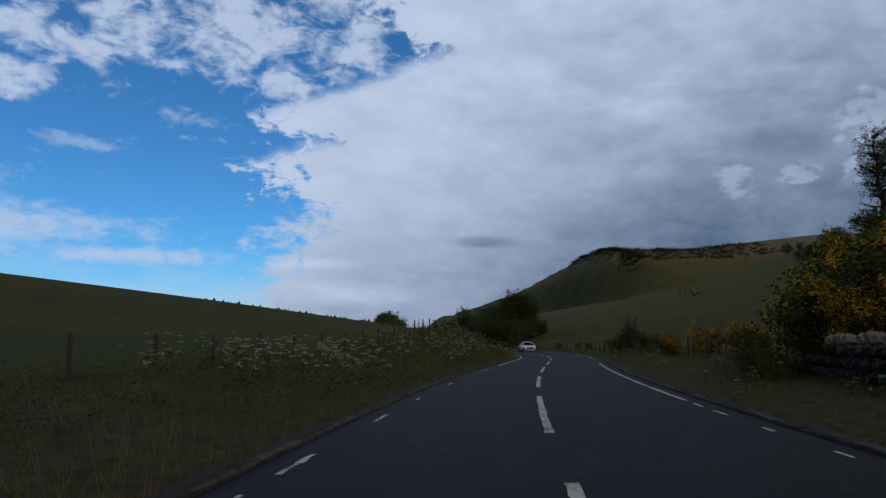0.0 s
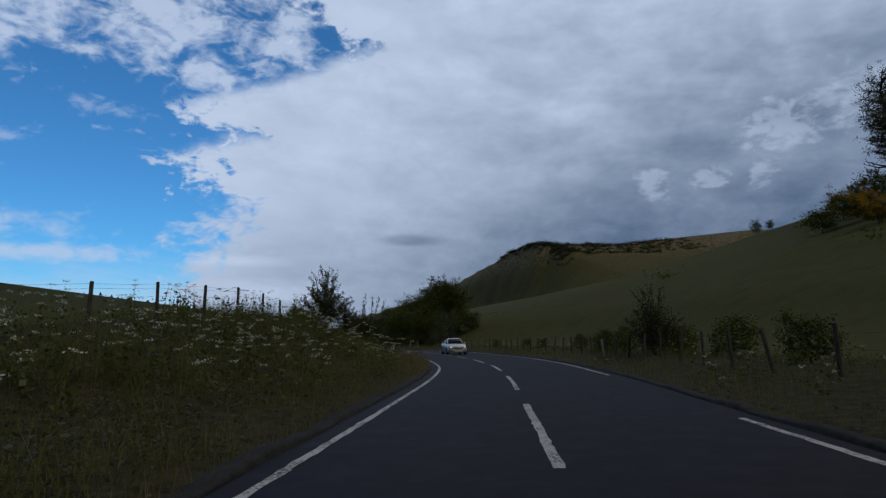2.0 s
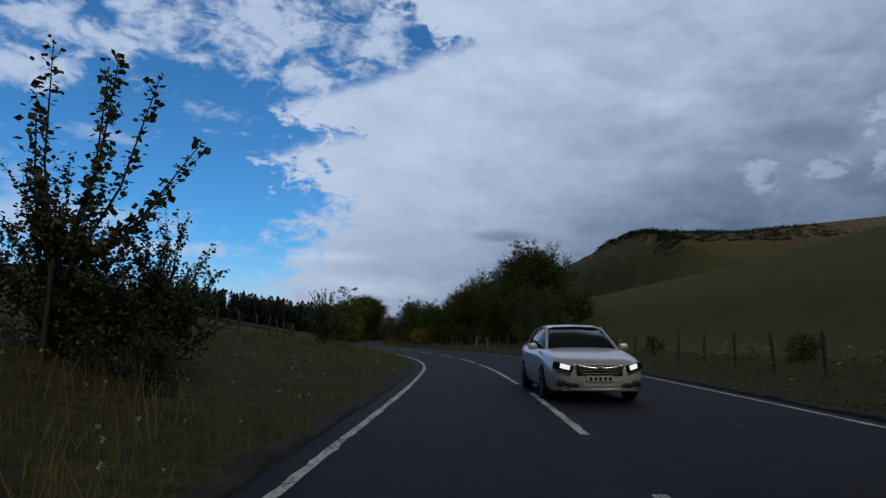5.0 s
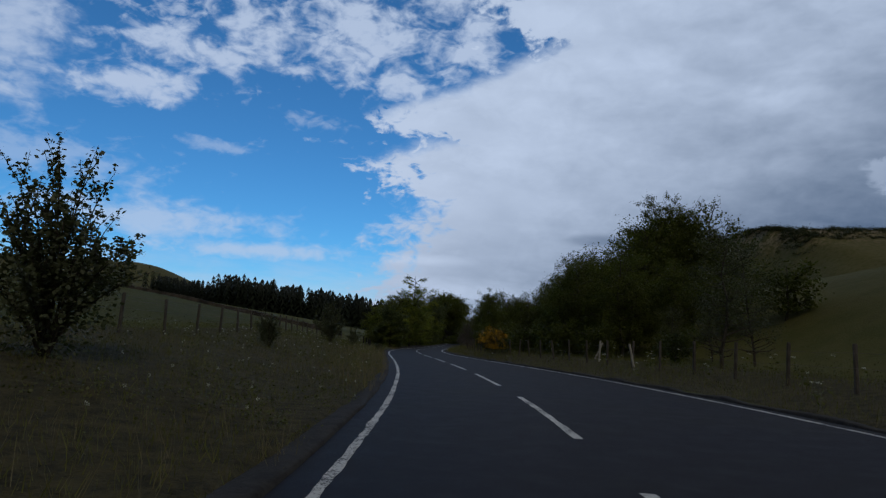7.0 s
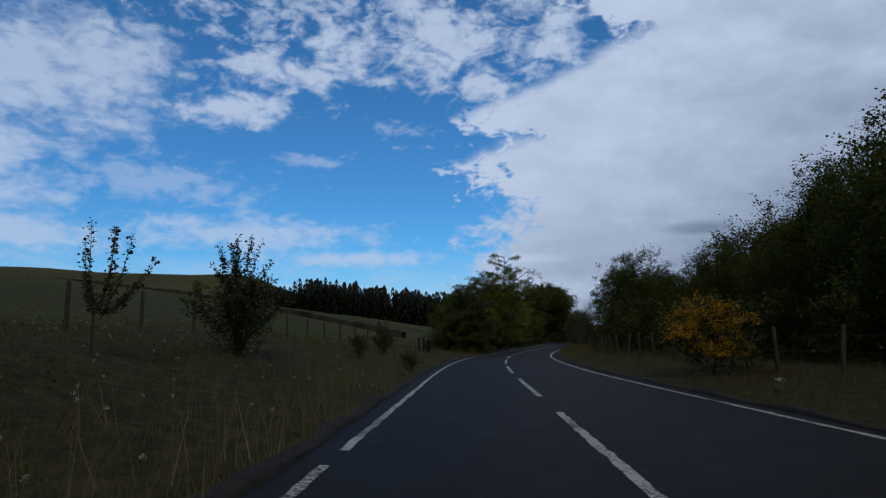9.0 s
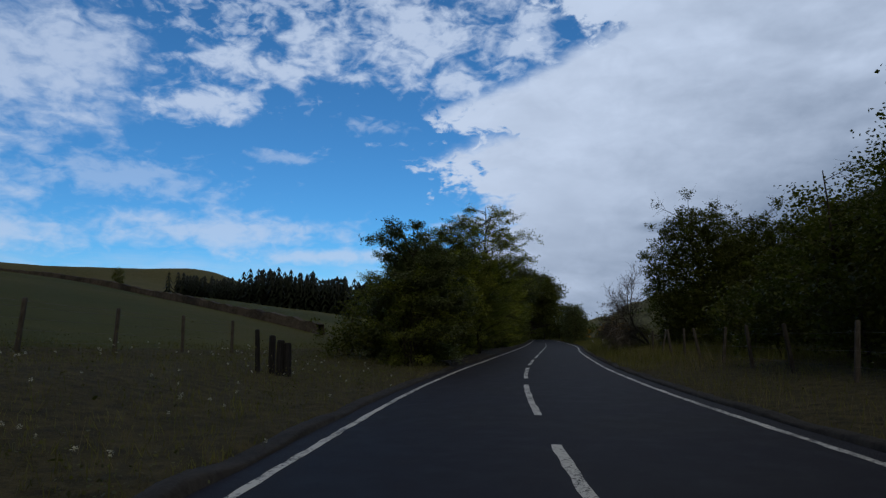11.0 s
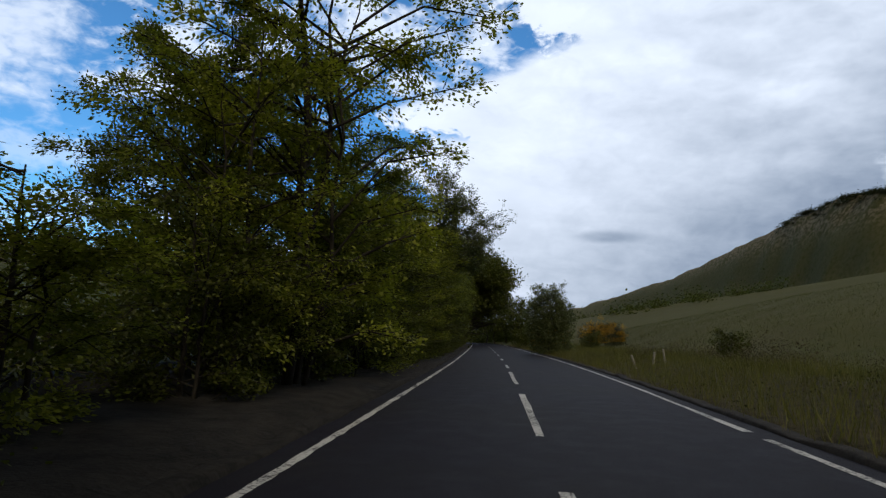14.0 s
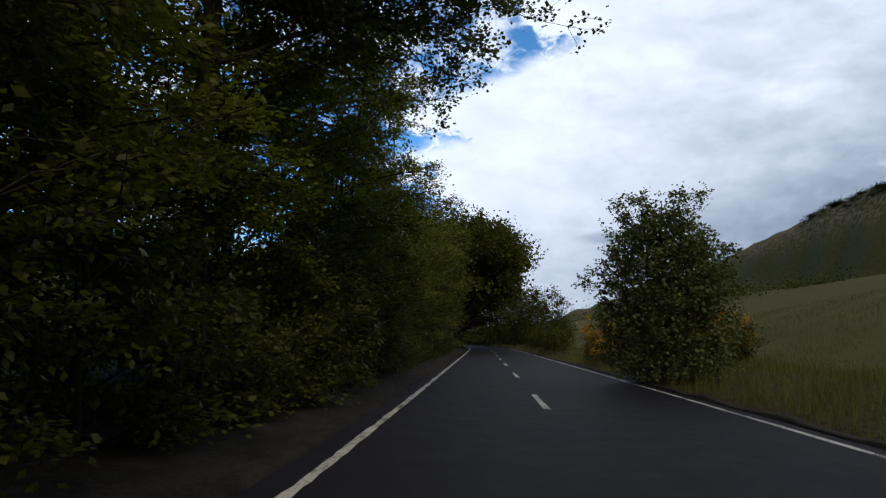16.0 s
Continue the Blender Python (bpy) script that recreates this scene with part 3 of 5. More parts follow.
def make_tree(name, label, category, seed, h, spread, leaf, n, mat, lowest=0.12, clumps=60, loose=0.16, trunk=None, group="", limbs=26, first=0.18, fill=0.17, core=0.60):
    rng = np.random.default_rng(seed)
    ob = thing(name, Matrix.Identity(4), label, category, group)
    segs, tips = grow(rng, (0, 0, -0.3), (rng.normal(0, 0.04 * h), rng.normal(0, 0.04 * h), h * 0.86), spread * 0.86, limbs, trunk or 0.022 * h, first)
    v, f = limb_mesh(segs, 4)
    attach("trunk", mesh_of("trunk", v, f, BARK, True), ob, "grey-brown trunk and limbs")
    if n:
        zc = h * (lowest + 1) / 2
        tips = tips[(((tips - (0, 0, zc)) / (spread, spread, h * (1 - lowest) / 2)) ** 2).sum(1) < 0.95]
        p = crown_points(rng, n, tips, (0, 0, zc), (spread, spread, h * (1 - lowest) / 2), clumps, loose)
        v, f = leaves_at(rng, p, leaf)
        # larger sprays fill the shaded heart of the crown
        m = int(n * fill)
        q = rng.normal(size=(m, 3))
        q *= (rng.uniform(0, 1, m) ** 0.4 / np.linalg.norm(q, axis=1))[:, None]
        q = q * np.array([spread, spread, h * (1 - lowest) / 2]) * core + np.array([0, 0, zc * 0.92])
        v2, f2 = leaves_at(rng, q[q[:, 2] > 0.1], leaf * 1.5)
        v, f = np.concatenate([v, v2]), np.concatenate([f, f2 + len(v)])
        attach("crown", mesh_of("crown", v, f, mat), ob)
    return ob


def fork(rng, segs, p, d, length, r, depth):
    """A crooked branch that forks into finer ones."""
    n = 4 if depth > 1 else 2
    for i in range(n):
        d = d + rng.normal(0, 0.20, 3) + np.array([0, 0, 0.03])
        d = d / np.linalg.norm(d)
        q = p + d * length / n
        segs.append((p, q, r * (1 - 0.5 * i / n), r * (1 - 0.5 * (i + 1) / n)))
        p = q
        if depth and (i > 0 or depth < 3):
            for _ in range(3 if depth in (1, 3) else 2):
                e = d + rng.normal(0, 0.62, 3) + np.array([0, 0, 0.12])
                fork(rng, segs, p, e / np.linalg.norm(e), length * rng.uniform(0.42, 0.68), max(r * 0.42, 0.0055), depth - 1)


def put(ob, x, y, turn=0.0, s=1.0, sz=1.0, first=False):
    m = pose(x, y, rest(x, y), 0, 0, turn) @ Matrix.Diagonal((s, s, s * sz, 1))
    if first:
        ob.matrix_world = m
        return ob
    c = copy_thing(ob, Matrix.Identity(4))
    c.matrix_basis = m
    return c


def plant(ob, rows, label=""):
    """Sets the thing at the first row and copies at the others: x, y, turn, size."""
    for i, (x, y, turn, s) in enumerate(rows):
        o = put(ob, x, y, turn, s, first=(i == 0)) if i == 0 else put(ob, x, y, turn, s)
        if label:
            tagged(o, label)


def make_shrub(seed, h, w, n, leaf, shoots=34, heart=0.45):
    """Many shoots from one foot that arch outwards, leafy along their length, about a dense heart."""
    rng = np.random.default_rng(seed)
    ob = thing("shrub", Matrix.Identity(4), "leafy grey-green shrub on the grassy bank", "shrub", "bank shrubs")
    segs, pts = [], []
    per = int(n * (1 - heart) / shoots)
    for k in range(shoots):
        a = rng.uniform(0, 6.283)
        out = w * rng.uniform(0.1, 1.0) ** 0.7
        top = np.array([np.cos(a) * out, np.sin(a) * out, h * (1 - 0.55 * (out / w) ** 2) * rng.uniform(0.7, 1.08)])
        ctrl = np.array([top[0] * 0.35, top[1] * 0.35, top[2] * 0.72]) + rng.normal(0, 0.05, 3)
        t = np.linspace(0, 1, 6)[:, None]
        line = 2 * t * (1 - t) * ctrl + t * t * top
        for i in range(5):
            segs.append((line[i] - (0, 0, 0.1 * (i == 0)), line[i + 1], 0.020 * (1 - 0.17 * i), 0.020 * (0.83 - 0.17 * i)))
        t = rng.uniform(0.3, 1.0, (per, 1))
        pts.append(2 * t * (1 - t) * ctrl + t * t * top + rng.normal(0, 0.035, (per, 3)))
        for _ in range(4):
            u = rng.uniform(0.4, 0.9)
            q = 2 * u * (1 - u) * ctrl + u * u * top
            e = q + rng.normal(0, 0.13, 3) * w + np.array([0, 0, 0.1 * h])
            segs.append((q, e, 0.007, 0.003))
            t = rng.uniform(0.1, 1.0, (per // 5, 1))
            pts.append(q + (e - q) * t + rng.normal(0, 0.03, (per // 5, 3)))
    m = int(n * heart)
    c = rng.normal(size=(m, 3))
    c *= (rng.uniform(0, 1, m) ** 0.5 / np.linalg.norm(c, axis=1))[:, None]
    pts.append(c * np.array([w * 0.62, w * 0.62, h * 0.34]) + np.array([0, 0, h * 0.32]))
    v, f = limb_mesh(segs, 4)
    attach("stem", mesh_of("stem", v, f, BARK, True), ob, "brown woody stems")
    p = np.concatenate(pts)
    v, f = leaves_at(rng, p[p[:, 2] > 0.02], leaf)
    attach("foliage", mesh_of("foliage", v, f, LEAF_GREY), ob)
    return ob


def make_beech(seed, h, spread, leaf, mat, limbs=72, sprays=10, per=22, name="beech_tree", label="green beech tree with layered sprays over the road edge", category="tree", group="roadside trees", thick=1.0, low=0.10, heart=0.11):
    """Upright stems with limbs in storeys, each limb with level sprays of small leaves."""
    rng = np.random.default_rng(seed)
    ob = thing(name, Matrix.Identity(4), label, category, group)
    segs, twigs, pts, ways = [], [], [], []
    stems = []
    for k in range(3):
        a = rng.uniform(0, 6.283)
        foot = np.array([np.cos(a) * 0.25 * (k > 0), np.sin(a) * 0.25 * (k > 0), -0.3])
        top = np.array([np.cos(a) * 0.12 * h * (k > 0), np.sin(a) * 0.12 * h * (k > 0), h * (0.95, 0.85, 0.7)[k]])
        line = foot + (top - foot) * np.linspace(0, 1, 8)[:, None] + rng.normal(0, 0.012 * h, (8, 3)) * np.array([1, 1, 0]) * (np.arange(8) > 0)[:, None]
        r = (0.16, 0.11, 0.08)[k] * thick
        for i in range(7):
            segs.append((line[i], line[i + 1], r * (1 - 0.12 * i), r * (0.88 - 0.12 * i)))
        stems.append(line)
    for j in range(limbs):
        line = stems[(0, 0, 1, 2)[j % 4]]
        f = rng.uniform(low, 0.99)
        p = np.array([np.interp(f * 7, np.arange(8), line[:, c]) for c in range(3)])
        a = rng.uniform(0, 6.283)
        z = p[2] / h
        reach = spread * float(np.interp(z, [0, 0.15, 0.45, 0.7, 0.95], [0.62, 0.82, 1.0, 0.95, 0.60])) * rng.uniform(0.5, 1.12)
        out = np.array([np.cos(a), np.sin(a), 0.0])
        side = np.array([-np.sin(a), np.cos(a), 0.0])
        q = p + out * reach + np.array([0, 0, rng.uniform(0.05, 0.85) * reach * (1.0 - 0.5 * z)])
        m = (p + q) / 2 + np.array([0, 0, 0.10 * reach]) + rng.normal(0, 0.05 * reach, 3)
        segs += [(p, m, 0.045 * thick, 0.026 * thick), (m, q, 0.026 * thick, 0.006)]
        for k in range(sprays):
            t = rng.uniform(0.42, 1.0)
            b = (1 - t) ** 2 * p + 2 * t * (1 - t) * (2 * m - (p + q) / 2) + t * t * q
            w = out * rng.uniform(0.2, 1.0) + side * rng.normal(0, 0.8) + np.array([0, 0, rng.normal(0.06, 0.26)])
            w *= rng.uniform(0.45, 1.0) * (0.30 + 0.15 * reach) / np.linalg.norm(w)
            twigs.append((b, b + w, 0.009, 0.003))
            s = rng.uniform(0.05, 1.0, per)[:, None]
            across = np.cross(w, (0, 0, 1.0))
            pts.append(b + w * s + across * rng.normal(0, 0.30, (per, 1)) * (1.15 - s) + rng.normal(0, 0.075, (per, 3)) - np.array([0, 0, 0.08]) * s * s)
            ways.append(np.tile(w / np.linalg.norm(w), (per, 1)))
    v, f = limb_mesh(segs, 6)
    v2, f2 = limb_mesh(twigs, 3)
    attach("trunk", mesh_of("trunk", np.concatenate([v, v2]), np.concatenate([f, f2 + len(v)]), STEM_SHADED, True), ob, "upright stems and limbs, bark coloured darker for the crown's shade")
    pts, ways = np.concatenate(pts), np.concatenate(ways)
    # inner leaves close the heart of the crown
    m = int(len(pts) * heart)
    q = rng.normal(size=(m, 3))
    q *= (rng.uniform(0, 1, m) ** 0.4 / np.linalg.norm(q, axis=1))[:, None]
    pts = np.concatenate([pts, q * np.array([spread * 0.58, spread * 0.58, h * 0.42]) + np.array([0, 0, h * 0.50])])
    ways = np.concatenate([ways, q / (np.linalg.norm(q, axis=1, keepdims=True) + 1e-6)])
    ok = pts[:, 2] > 0.1
    v, f = flat_leaves(rng, pts[ok], ways[ok], leaf)
    attach("crown", mesh_of("crown", v, f, mat), ob)
    return ob


HAW = [make_tree("hawthorn_tree", "dark green hawthorn tree on the roadside bank", "tree", 11 + i, 8.0, 3.5, 0.15, 8800, LEAF, -0.12, 130, 0.17, group="roadside trees", trunk=0.13) for i in range(3)]
THICKET = [make_tree("hawthorn_tree", "dense dark green hawthorn tree in the roadside thicket", "tree", 21 + i, 8.0, 3.1, 0.095, 20000, LEAF, -0.14, 170, 0.14, group="roadside trees", trunk=0.13, limbs=40) for i in range(2)]
SPARSE = make_tree("rowan_tree", "slender thinly leaved rowan tree beside the thicket", "tree", 24, 7.2, 1.9, 0.065, 6500, LEAF_GREY, 0.05, 90, 0.17, group="roadside trees", trunk=0.09, limbs=50, first=0.12)
FINE = make_tree("hawthorn_tree", "dense dark green hawthorn tree beside the road", "tree", 17, 8.0, 3.3, 0.115, 17000, LEAF, -0.12, 130, 0.16, group="roadside trees", trunk=0.13)
MAPLE = make_beech(31, 6.1, 2.45, 0.105, LEAF_DULL, 84, 14, 34, "maple_tree", "dense green maple tree at the start of the roadside row", thick=0.5, low=0.06, heart=0.40)
LOW = make_beech(32, 4.7, 2.1, 0.085, LEAF_LIGHT, 50, 12, 30, thick=0.45, low=0.08, label="low light green beech tree at the road edge")
MID_TREE = [make_beech(33 + i, 6.8, 2.5, 0.085, (LEAF_LIGHT, LEAF_MID)[i], 62, 13, (28, 34)[i], thick=0.5, low=0.10, heart=(0.05, 0.11)[i]) for i in range(2)]
THIN = make_beech(37, 9.6, 3.6, 0.095, LEAF_MID, 124, 14, 32, "birch_tree", "tall dark birch tree that leans over the road edge", thick=0.6, low=0.14, heart=0.30)
TALL = [make_beech(38 + i, 10.0, 2.9, 0.090, (LEAF_LIGHT, LEAF_MID)[i], (76, 86)[i], 14, (27, 36)[i], thick=0.7, low=0.10, heart=(0.03, 0.11)[i]) for i in range(2)]
HEDGE = [make_beech(35 + i, 3.6, 1.9, 0.085, (LEAF_MID, LEAF)[i], 40, 10, 26, "beech_hedge", "leafy low beech growth below the roadside trees", "hedge", "hedge bushes", 0.35, 0.03) for i in range(2)]
FAR = make_tree("beech_tree", "green beech tree in the far part of the roadside row", "tree", 43, 11.0, 3.6, 0.30, 2900, LEAF, -0.1, 90, 0.19, group="roadside trees", limbs=30, trunk=0.16)
SHRUB = [make_shrub(51, 3.2, 1.5, 7000, 0.075), make_shrub(52, 2.8, 1.2, 4600, 0.07, 24)]
SAPLING = thing("sapling", Matrix.Identity(4), "young tree with fanned upright leafy shoots", "tree", "bank shrubs")
rng = np.random.default_rng(53)
segs, pts = [((0, 0, -0.2), (0.02, 0, 1.2), 0.035, 0.028)], []
for k, (lean, tall) in enumerate(((-0.16, 3.1), (-0.02, 3.75), (0.28, 3.55), (0.62, 3.45), (0.92, 3.2), (1.05, 2.7), (0.75, 2.1), (-0.45, 2.3))):
    foot = np.array([0.02 + 0.04 * k, rng.normal(0, 0.04), 1.0 + 0.08 * (k % 4)])
    top = np.array([lean + 0.1 * k * (lean > 0.2), rng.normal(0, 0.35), tall])
    mid = foot * 0.5 + top * 0.5 + np.array([0.10 * np.sign(lean), 0, -0.12])
    segs += [(foot, mid, 0.022, 0.014), (mid, top, 0.014, 0.005)]
    t = rng.uniform(0.12, 1.0, (150, 1))
    pts.append((1 - t) ** 2 * foot + 2 * t * (1 - t) * (2 * mid - (foot + top) / 2) + t * t * top + rng.normal(0, 0.055, (150, 3)))
v, f = limb_mesh(segs, 5)
attach("stem", mesh_of("stem", v, f, BARK, True), SAPLING, "thin brown stem and shoots")
v, f = leaves_at(rng, np.concatenate(pts), 0.10)
attach("foliage", mesh_of("foliage", v, f, LEAF_GREY), SAPLING)
SCRUB = [make_tree("thorn_bush", "low dark thorn bush beside the fence", "shrub", 61 + i, 2.2, 1.5, (0.09, 0.10)[i], (2500, 2600)[i], LEAF, -0.1, 40, 0.2, group="thorn bushes", limbs=14, trunk=0.05) for i in range(2)]
ARCH = make_tree("beech_tree", "large beech tree that arches over the road", "tree", 73, 14.0, 6.6, 0.30, 19000, LEAF, 0.33, 300, 0.16, group="roadside trees", limbs=60, trunk=0.3)
BROAD = make_tree("hawthorn_tree", "broad dense hawthorn tree past the thicket", "tree", 78, 9.4, 3.9, 0.086, 62000, LEAF, -0.20, 420, 0.085, group="roadside trees", limbs=60, trunk=0.16, fill=0.40, core=0.80)
ROUND = make_tree("hawthorn_tree", "dense round-headed hawthorn tree on the verge", "tree", 77, 6.6, 2.75, 0.088, 30000, LEAF_DULL, -0.22, 220, 0.11, group="roadside trees", limbs=50, trunk=0.12, fill=0.40, core=0.78)
ROAD_ASH = thing("ash_tree", Matrix.Identity(4), "tall ash tree in thin new leaf over the road", "tree", "roadside trees")
rng = np.random.default_rng(75)
segs = [((0, 0, -0.3), (0.15, 0.1, 4.0), 0.20, 0.17), ((0.15, 0.1, 4.0), (0.1, -0.1, 8.0), 0.17, 0.10)]
for k in range(11):
    a = k * 2.4
    d = np.array([np.cos(a), np.sin(a), rng.uniform(0.25, 1.3)])
    fork(rng, segs, np.array([0.12, 0, 4.6 + 0.36 * k]), d / np.linalg.norm(d), rng.uniform(2.4, 3.3), 0.055, 3)
v, f = limb_mesh(segs, 3)
attach("trunk", mesh_of("trunk", v, f, BARK, True), ROAD_ASH, "grey trunk, limbs and fine twigs")
ends = np.array([q[1] for q in segs if q[2] < 0.02])
pts = np.repeat(ends[rng.uniform(size=len(ends)) < 0.75], 9, axis=0)
v, f = leaves_at(rng, pts + rng.normal(0, 0.07, pts.shape), 0.085)
attach("crown", mesh_of("crown", v, f, LEAF_DULL), ROAD_ASH, "thin scatter of new leaves")
ASH = make_tree("ash_tree", "tall thinly leaved grey ash tree", "tree", 71, 22.0, 5.5, 0.20, 8000, LEAF_GREY, 0.2, 120, 0.11, group="hillside trees", limbs=110)

# trees that wall the left of the road, with undergrowth at their feet
rng = np.random.default_rng(5)


def row_of(proto, rows, label=""):
    """Trees at rows of y, metres from the road's middle, size, height."""
    for i, (q, off, s, sz) in enumerate(rows):
        o = put(proto, float(side_x(q, off)), q, rng.uniform(0, 360), s, sz, first=(i == 0))
        if label:
            tagged(o, label)


row_of(MAPLE, [(190.8, -4.5, 0.92, 1.06), (192.8, -6.2, 0.6, 0.7)])
row_of(LOW, [(193.6, -5.2, 0.85, 0.78), (196.4, -5.2, 0.95, 0.95), (198.8, -4.8, 1.0, 1.12), (211.2, -6.4, 0.72, 0.7), (213.6, -6.0, 0.75, 0.66), (216.0, -5.4, 0.8, 0.76), (209.6, -7.2, 0.6, 0.62), (236.4, -5.2, 1.15, 1.35)])
row_of(MID_TREE[0], [(201.6, -5.1, 1.0, 0.98), (220.6, -4.9, 0.88, 1.15), (233.2, -5.2, 1.05, 1.15)])
row_of(MID_TREE[1], [(203.9, -5.2, 1.05, 1.08), (223.6, -7.0, 1.0, 1.25), (262.0, -5.2, 1.2, 1.25), (268.5, -5.0, 1.2, 1.2), (199.6, -8.0, 0.9, 0.75), (202.6, -8.2, 1.0, 0.9), (224.6, -9.0, 1.1, 1.2), (239.0, -9.0, 1.0, 0.85), (243.2, -9.2, 1.1, 0.95), (247.4, -9.4, 1.2, 1.2), (252.0, -9.0, 1.2, 1.2), (256.6, -9.2, 1.2, 1.25)])
row_of(THIN, [(207.0, -4.0, 1.0, 1.0), (204.6, -6.4, 0.9, 0.86), (208.2, -7.6, 0.85, 0.85)])
# paler leaves stand in for light on the nearer trees, darker ones follow
row_of(TALL[0], [(222.6, -4.8, 1.2, 1.16), (229.6, -5.0, 0.95, 0.90), (240.2, -5.3, 1.0, 0.78)])
row_of(TALL[1], [(253.0, -5.4, 1.0, 0.92), (226.2, -5.4, 1.0, 0.95), (244.2, -5.3, 1.0, 0.86), (247.6, -5.8, 0.95, 0.88), (257.6, -5.2, 1.05, 1.0), (275.0, -5.3, 1.0, 0.95), (281.5, -5.2, 1.0, 1.0)])
hedge_rows = [[], []]
k = 0
for lo, hi, near in ((189.5, 200.5, 4.5), (219.5, 226.0, 5.0), (227.0, 296.0, 4.4)):
    q = lo
    while q < hi:
        # past 242 only the darker-leaved copy, shade put into its colour
        hedge_rows[1 if q > 242 else k % 2].append((float(side_x(q, -(near + rng.uniform(-0.15, 0.5)))), q, rng.uniform(0, 360), rng.uniform(0.80, 1.10)))
        q += rng.uniform(2.0, 2.7)
        k += 1
for ob, r in zip(HEDGE, hedge_rows):
    plant(ob, r)
plant(SCRUB[0], [(float(side_x(q, -4.9 + 0.4 * math.sin(3 * q))), q, 50 * q, 0.62) for q in (190.0, 192.4, 195.0, 197.6, 200.3, 203.0, 206.0, 208.9, 211.4, 214.0)] + [(float(side_x(q, -7.4 + 0.5 * math.sin(5 * q))), q, 70 * q, 1.15) for q in np.arange(191.0, 264.0, 2.6)])
far_rows = [(float(side_x(q, o)), q, 70.0 * i, k) for i, (q, o, k) in enumerate(((288, -5.2, 0.95), (294, -5.6, 1.0), (300, -5.4, 1.05), (306, -6.0, 1.1), (312, -5.6, 1.15), (271, -8.5, 0.95), (283, -9.0, 1.0), (251, -9.5, 0.85), (320, -7.5, 1.2), (328, -7.5, 1.25), (337, -7.0, 1.3)))]
plant(FAR, far_rows + [(-19.0, 341, 0, 0.9), (-22.5, 352, 40, 1.0), (-26.0, 358, 160, 1.0), (-29.5, 366, 10, 1.1), (-33, 376, 220, 1.2), (-28, 380, 80, 1.2), (-24, 372, 120, 1.1), (-46, 352, 30, 1.1), (-42, 364, 250, 1.1), (-150, 315, 0, 0.65)])
# trees on the right: the thicket past the long bend, single ones after it
plant(THICKET[0], [(10.4, 155.6, 10, 1.0), (11.0, 163.5, 200, 1.14), (14.6, 157.5, 70, 1.05), (1.3, 179.6, 120, 0.92), (8.2, 170.5, 260, 0.9), (12.5, 179, 330, 1.35)])
plant(THICKET[1], [(10.3, 159.6, 140, 1.16), (13.0, 151.0, 30, 0.98), (16.6, 152.0, 160, 0.9), (5.8, 175.6, 20, 0.84), (9.8, 167.5, 80, 1.05), (2.6, 186.0, 200, 0.85), (7.4, 181.5, 100, 1.0)])
plant(SPARSE, [(15.6, 135.2, 20, 1.0), (18.2, 139.6, 140, 0.98), (17.4, 144.5, 220, 0.62), (15.6, 147.2, 300, 0.55)])
plant(HAW[0], [(18, 175, 80, 1.5), (9, 189, 120, 1.2), (24, 184, 20, 1.5)])
plant(HAW[1], [(13, 169, 50, 1.2), (17, 166, 140, 1.4), (15, 182, 260, 1.4), (9, 196, 77, 0.85), (8.5, 219, 140, 1.25), (9.5, 207, 10, 1.25), (84, 150, 20, 0.42), (86.5, 149, 80, 0.3)])
plant(HAW[2], [(22, 169, 20, 1.5), (12.5, 192, 190, 1.3), (1.2, 189, 300, 0.85), (-17.5, 318, 70, 0.6)])
plant(FINE, [(4.8, 203, 100, 0.9)])
plant(ROUND, [(-13.4, 264.8, 200, 1.02)])
plant(BROAD, [(-1.1, 206.8, 30, 1.06), (2.6, 209.2, 120, 1.02), (6.4, 203.5, 310, 0.84), (19.6, 170, 200, 1.42), (14.2, 205.0, 260, 1.1)])
for i, (q, o, turn, k) in enumerate(((316, -4.6, 0, 1.2), (324, -4.6, 80, 1.32), (333, -4.8, 200, 1.35), (344, -5.0, 130, 1.3))):
    x = float(side_x(q, o))
    m = pose(x, q, rest(x, q) - 0.1, 0, 13, 0) @ pose(0, 0, 0, 0, 0, turn) @ Matrix.Diagonal((k, k, k, 1))
    if i == 0:
        ARCH.matrix_world = m
    else:
        copy_thing(ARCH, Matrix.Identity(4)).matrix_basis = m
plant(SHRUB[0], [(3.3, 85.0, 80, 0.95), (4.7, 85.6, 150, 0.85), (2.0, 60.6, 0, 0.98), (0.65, 115.5, 60, 1.12), (-7.5, 150.4, 200, 0.95), (-11.5, 168, 90, 0.6), (17.8, 59.5, 20, 1.1)])
plant(SHRUB[1], [(4.3, 84.6, 100, 0.78), (2.9, 62.4, 30, 0.82), (3.2, 85.6, 10, 0.52), (5.2, 84.4, 70, 0.46), (-9, 160, 40, 0.5), (-6, 158, 10, 0.4), (-2.0, 129, 70, 0.6), (-3.2, 131, 20, 0.45)])
plant(SAPLING, [(3.7, 84.2, 0, 1.22), (-6.5, 145.2, 10, 0.62), (2.0, 65.4, 140, 0.55)])
plant(ASH, [(79.5, 110, 0, 1.0), (88, 117, 90, 0.95)])
plant(ROAD_ASH, [(float(side_x(251.0, -4.9)), 251.0, 40, 1.0)])
